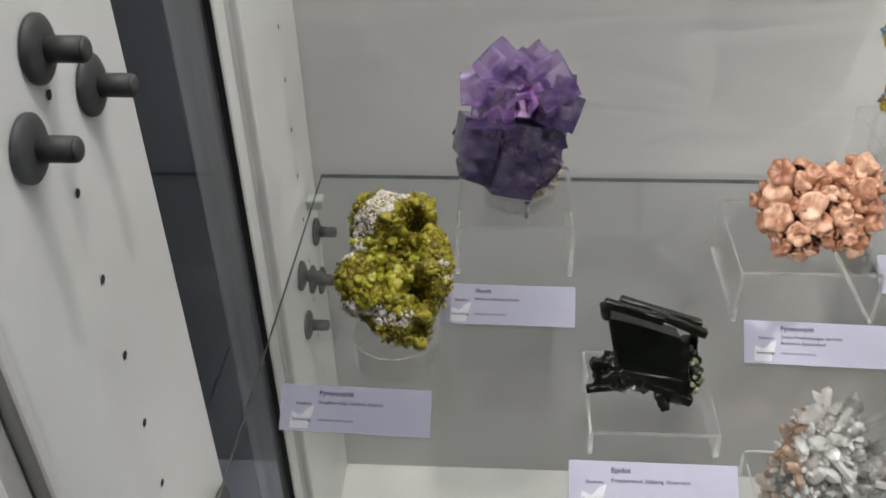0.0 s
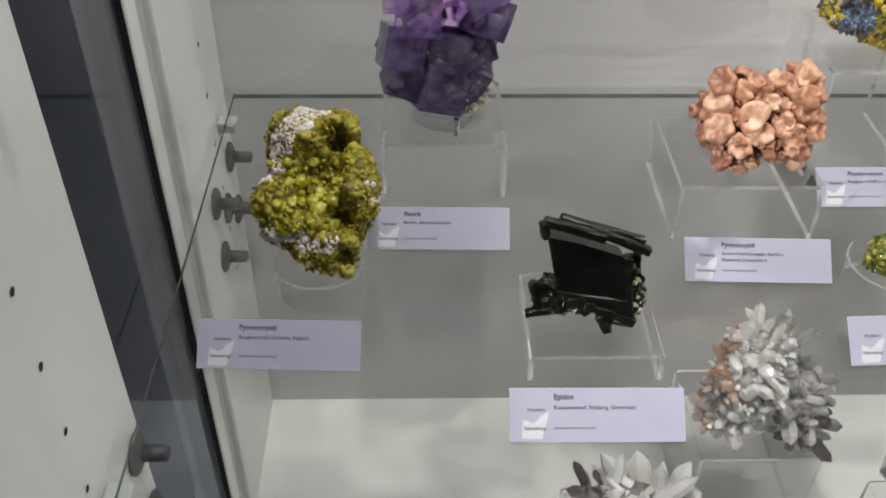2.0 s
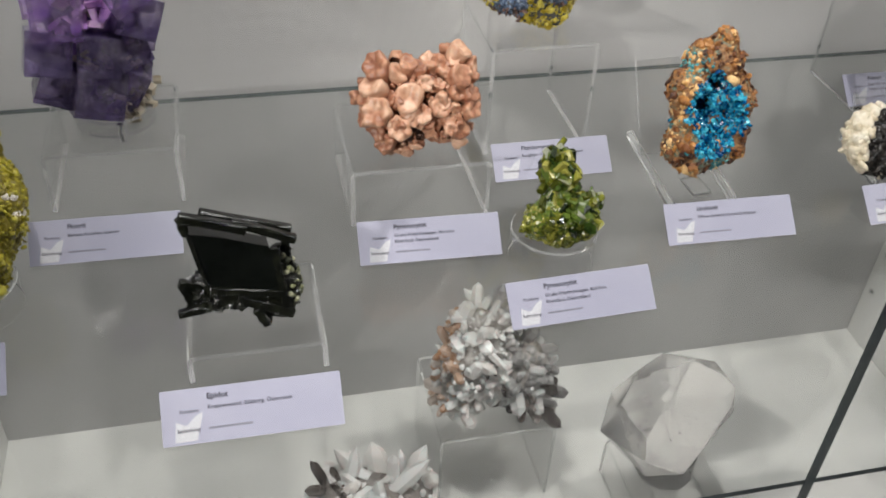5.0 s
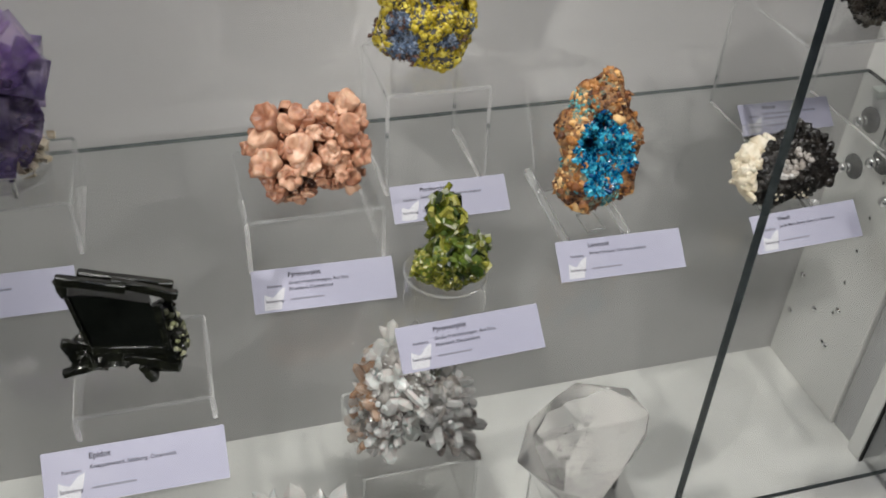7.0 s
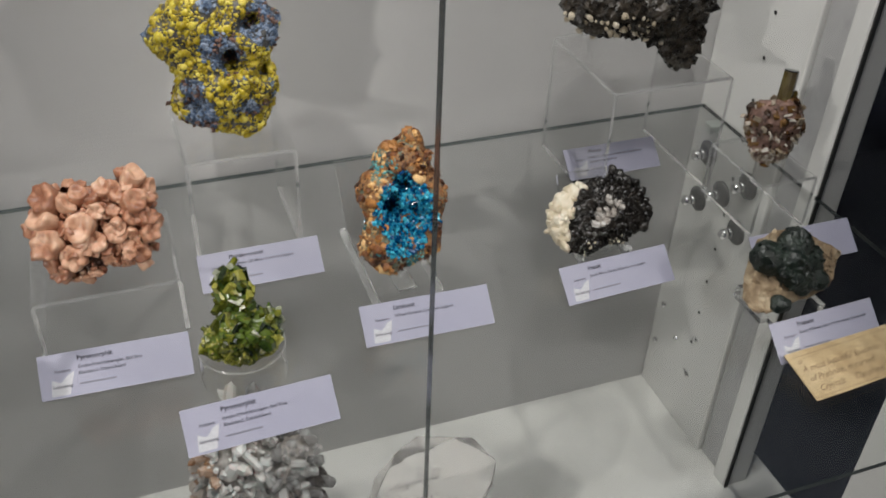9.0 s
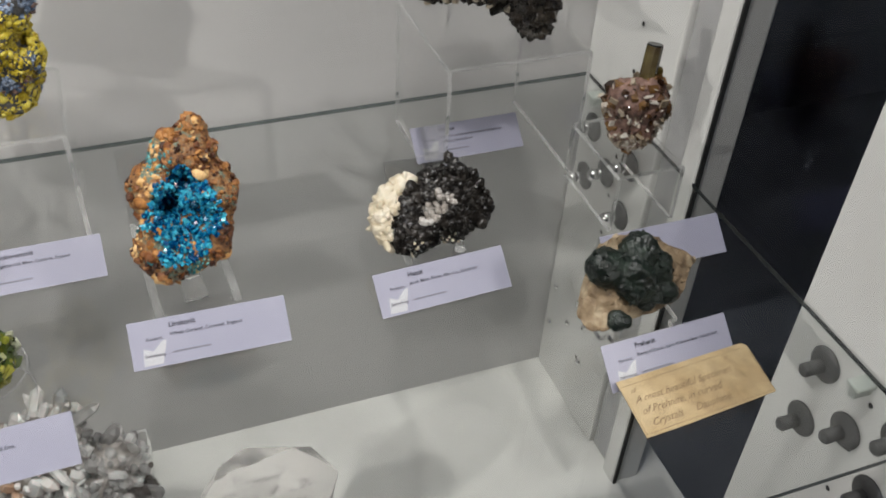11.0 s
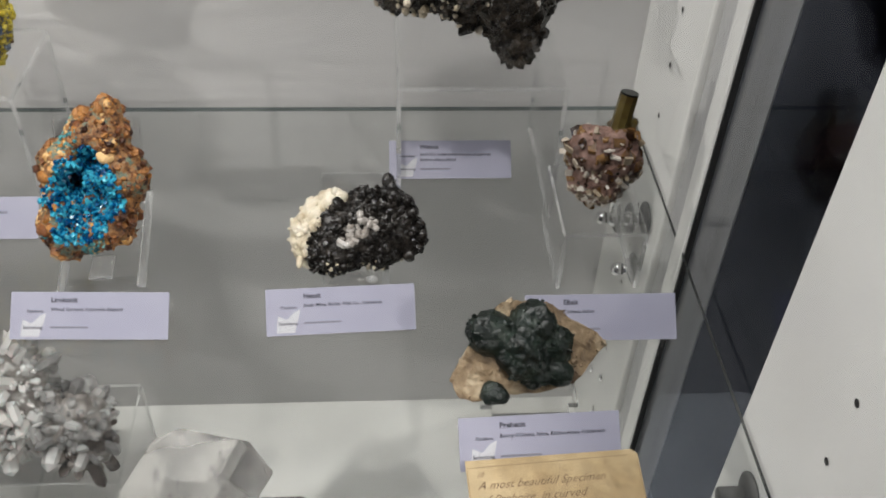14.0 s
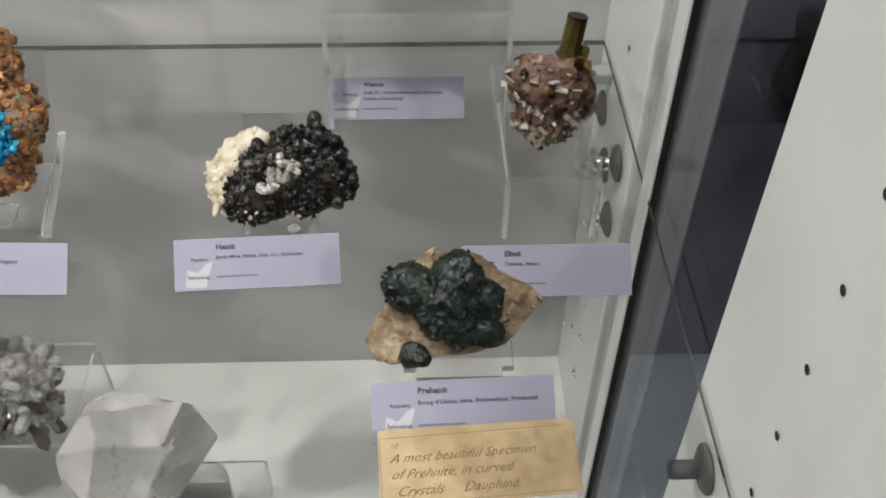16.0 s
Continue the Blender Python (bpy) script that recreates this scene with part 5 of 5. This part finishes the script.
part("crystal_balls", (balls[0], balls[1]), M_PRE, sp, "merged dark green crystal balls", True)
part("crystal_ridges", crust(balls, 350, BLADE, (0.0005, 0.0011), None, 0.8, 1.5, 52, 0.3), M_PRE, sp, "fine green crystal ridges")
low = stone([(0, 0, 0, 0.0068, 0.006, 0.0066), (0.003, 0, -0.002, 0.005, 0.005, 0.004)], (), 0.003, 0.0012, 240, 22)
part("crystal_ball", (low[0] + np.array([-0.019, -0.006, -0.0225]), low[1]), M_PRE, sp, "small dark green ball", True)

# long quartz points on the base board
sp = specimen("quartz_cluster", pose(0.328, -0.198, ZF + 0.0930, 0, 0, 0), "upright white quartz points on brown matrix in base")
st = stone([(0, 0, 0, 0.048, 0.026, 0.028), (-0.036, 0, 0.0, 0.020, 0.022, 0.024)], (), 0.010, 0.004, 100, 14)
part("matrix", (st[0], st[1]), M_SMOKE, sp, "brown-grey matrix", True)
part("points", pack(st, 130, SHARP, (0.0020, 0.0064), lambda q, m, g: q[2] > -0.018, 0.6, 0.4, 40, 0.55, 0.2), M_QW, sp, "white quartz points")
part("long_points", pack(st, 16, [hexagon(4.6, "point", 0.88)], (0.0048, 0.0078), lambda q, m, g: m[2] > 0.5 and q[2] > 0.004, 0.3, 0.5, 41, 0.7), M_QW, sp, "long clear quartz points")
part("brown_points", pack(st, 24, SHARP, (0.0030, 0.0055), lambda q, m, g: q[2] > -0.01 and q[0] < -0.022, 0.4, 0.4, 42), M_SMOKE, sp, "brown quartz points")

# pale specks scattered over the glass shelf
g = np.random.default_rng(12)
tv, tf = CHIP
vs, fs = [], []
for i in range(260):
    c = np.array([g.uniform(0.03, 0.89), g.uniform(-0.40, -0.03), 0.0003])
    for k in range(int(g.integers(1, 4))):
        fs += [tuple(len(vs) * len(tv) + n for n in face) for face in tf]
        vs.append(tv * np.array([1, 1, 0.5]) * g.uniform(0.00012, 0.00034) + c + np.array([*g.normal(0, 0.004, 2), 0]))
dust = part("dust", (np.vstack(vs), fs), M_MATRIX)
tagged(dust, "pale specks lying on the glass shelf", "dust", kind="stuff")
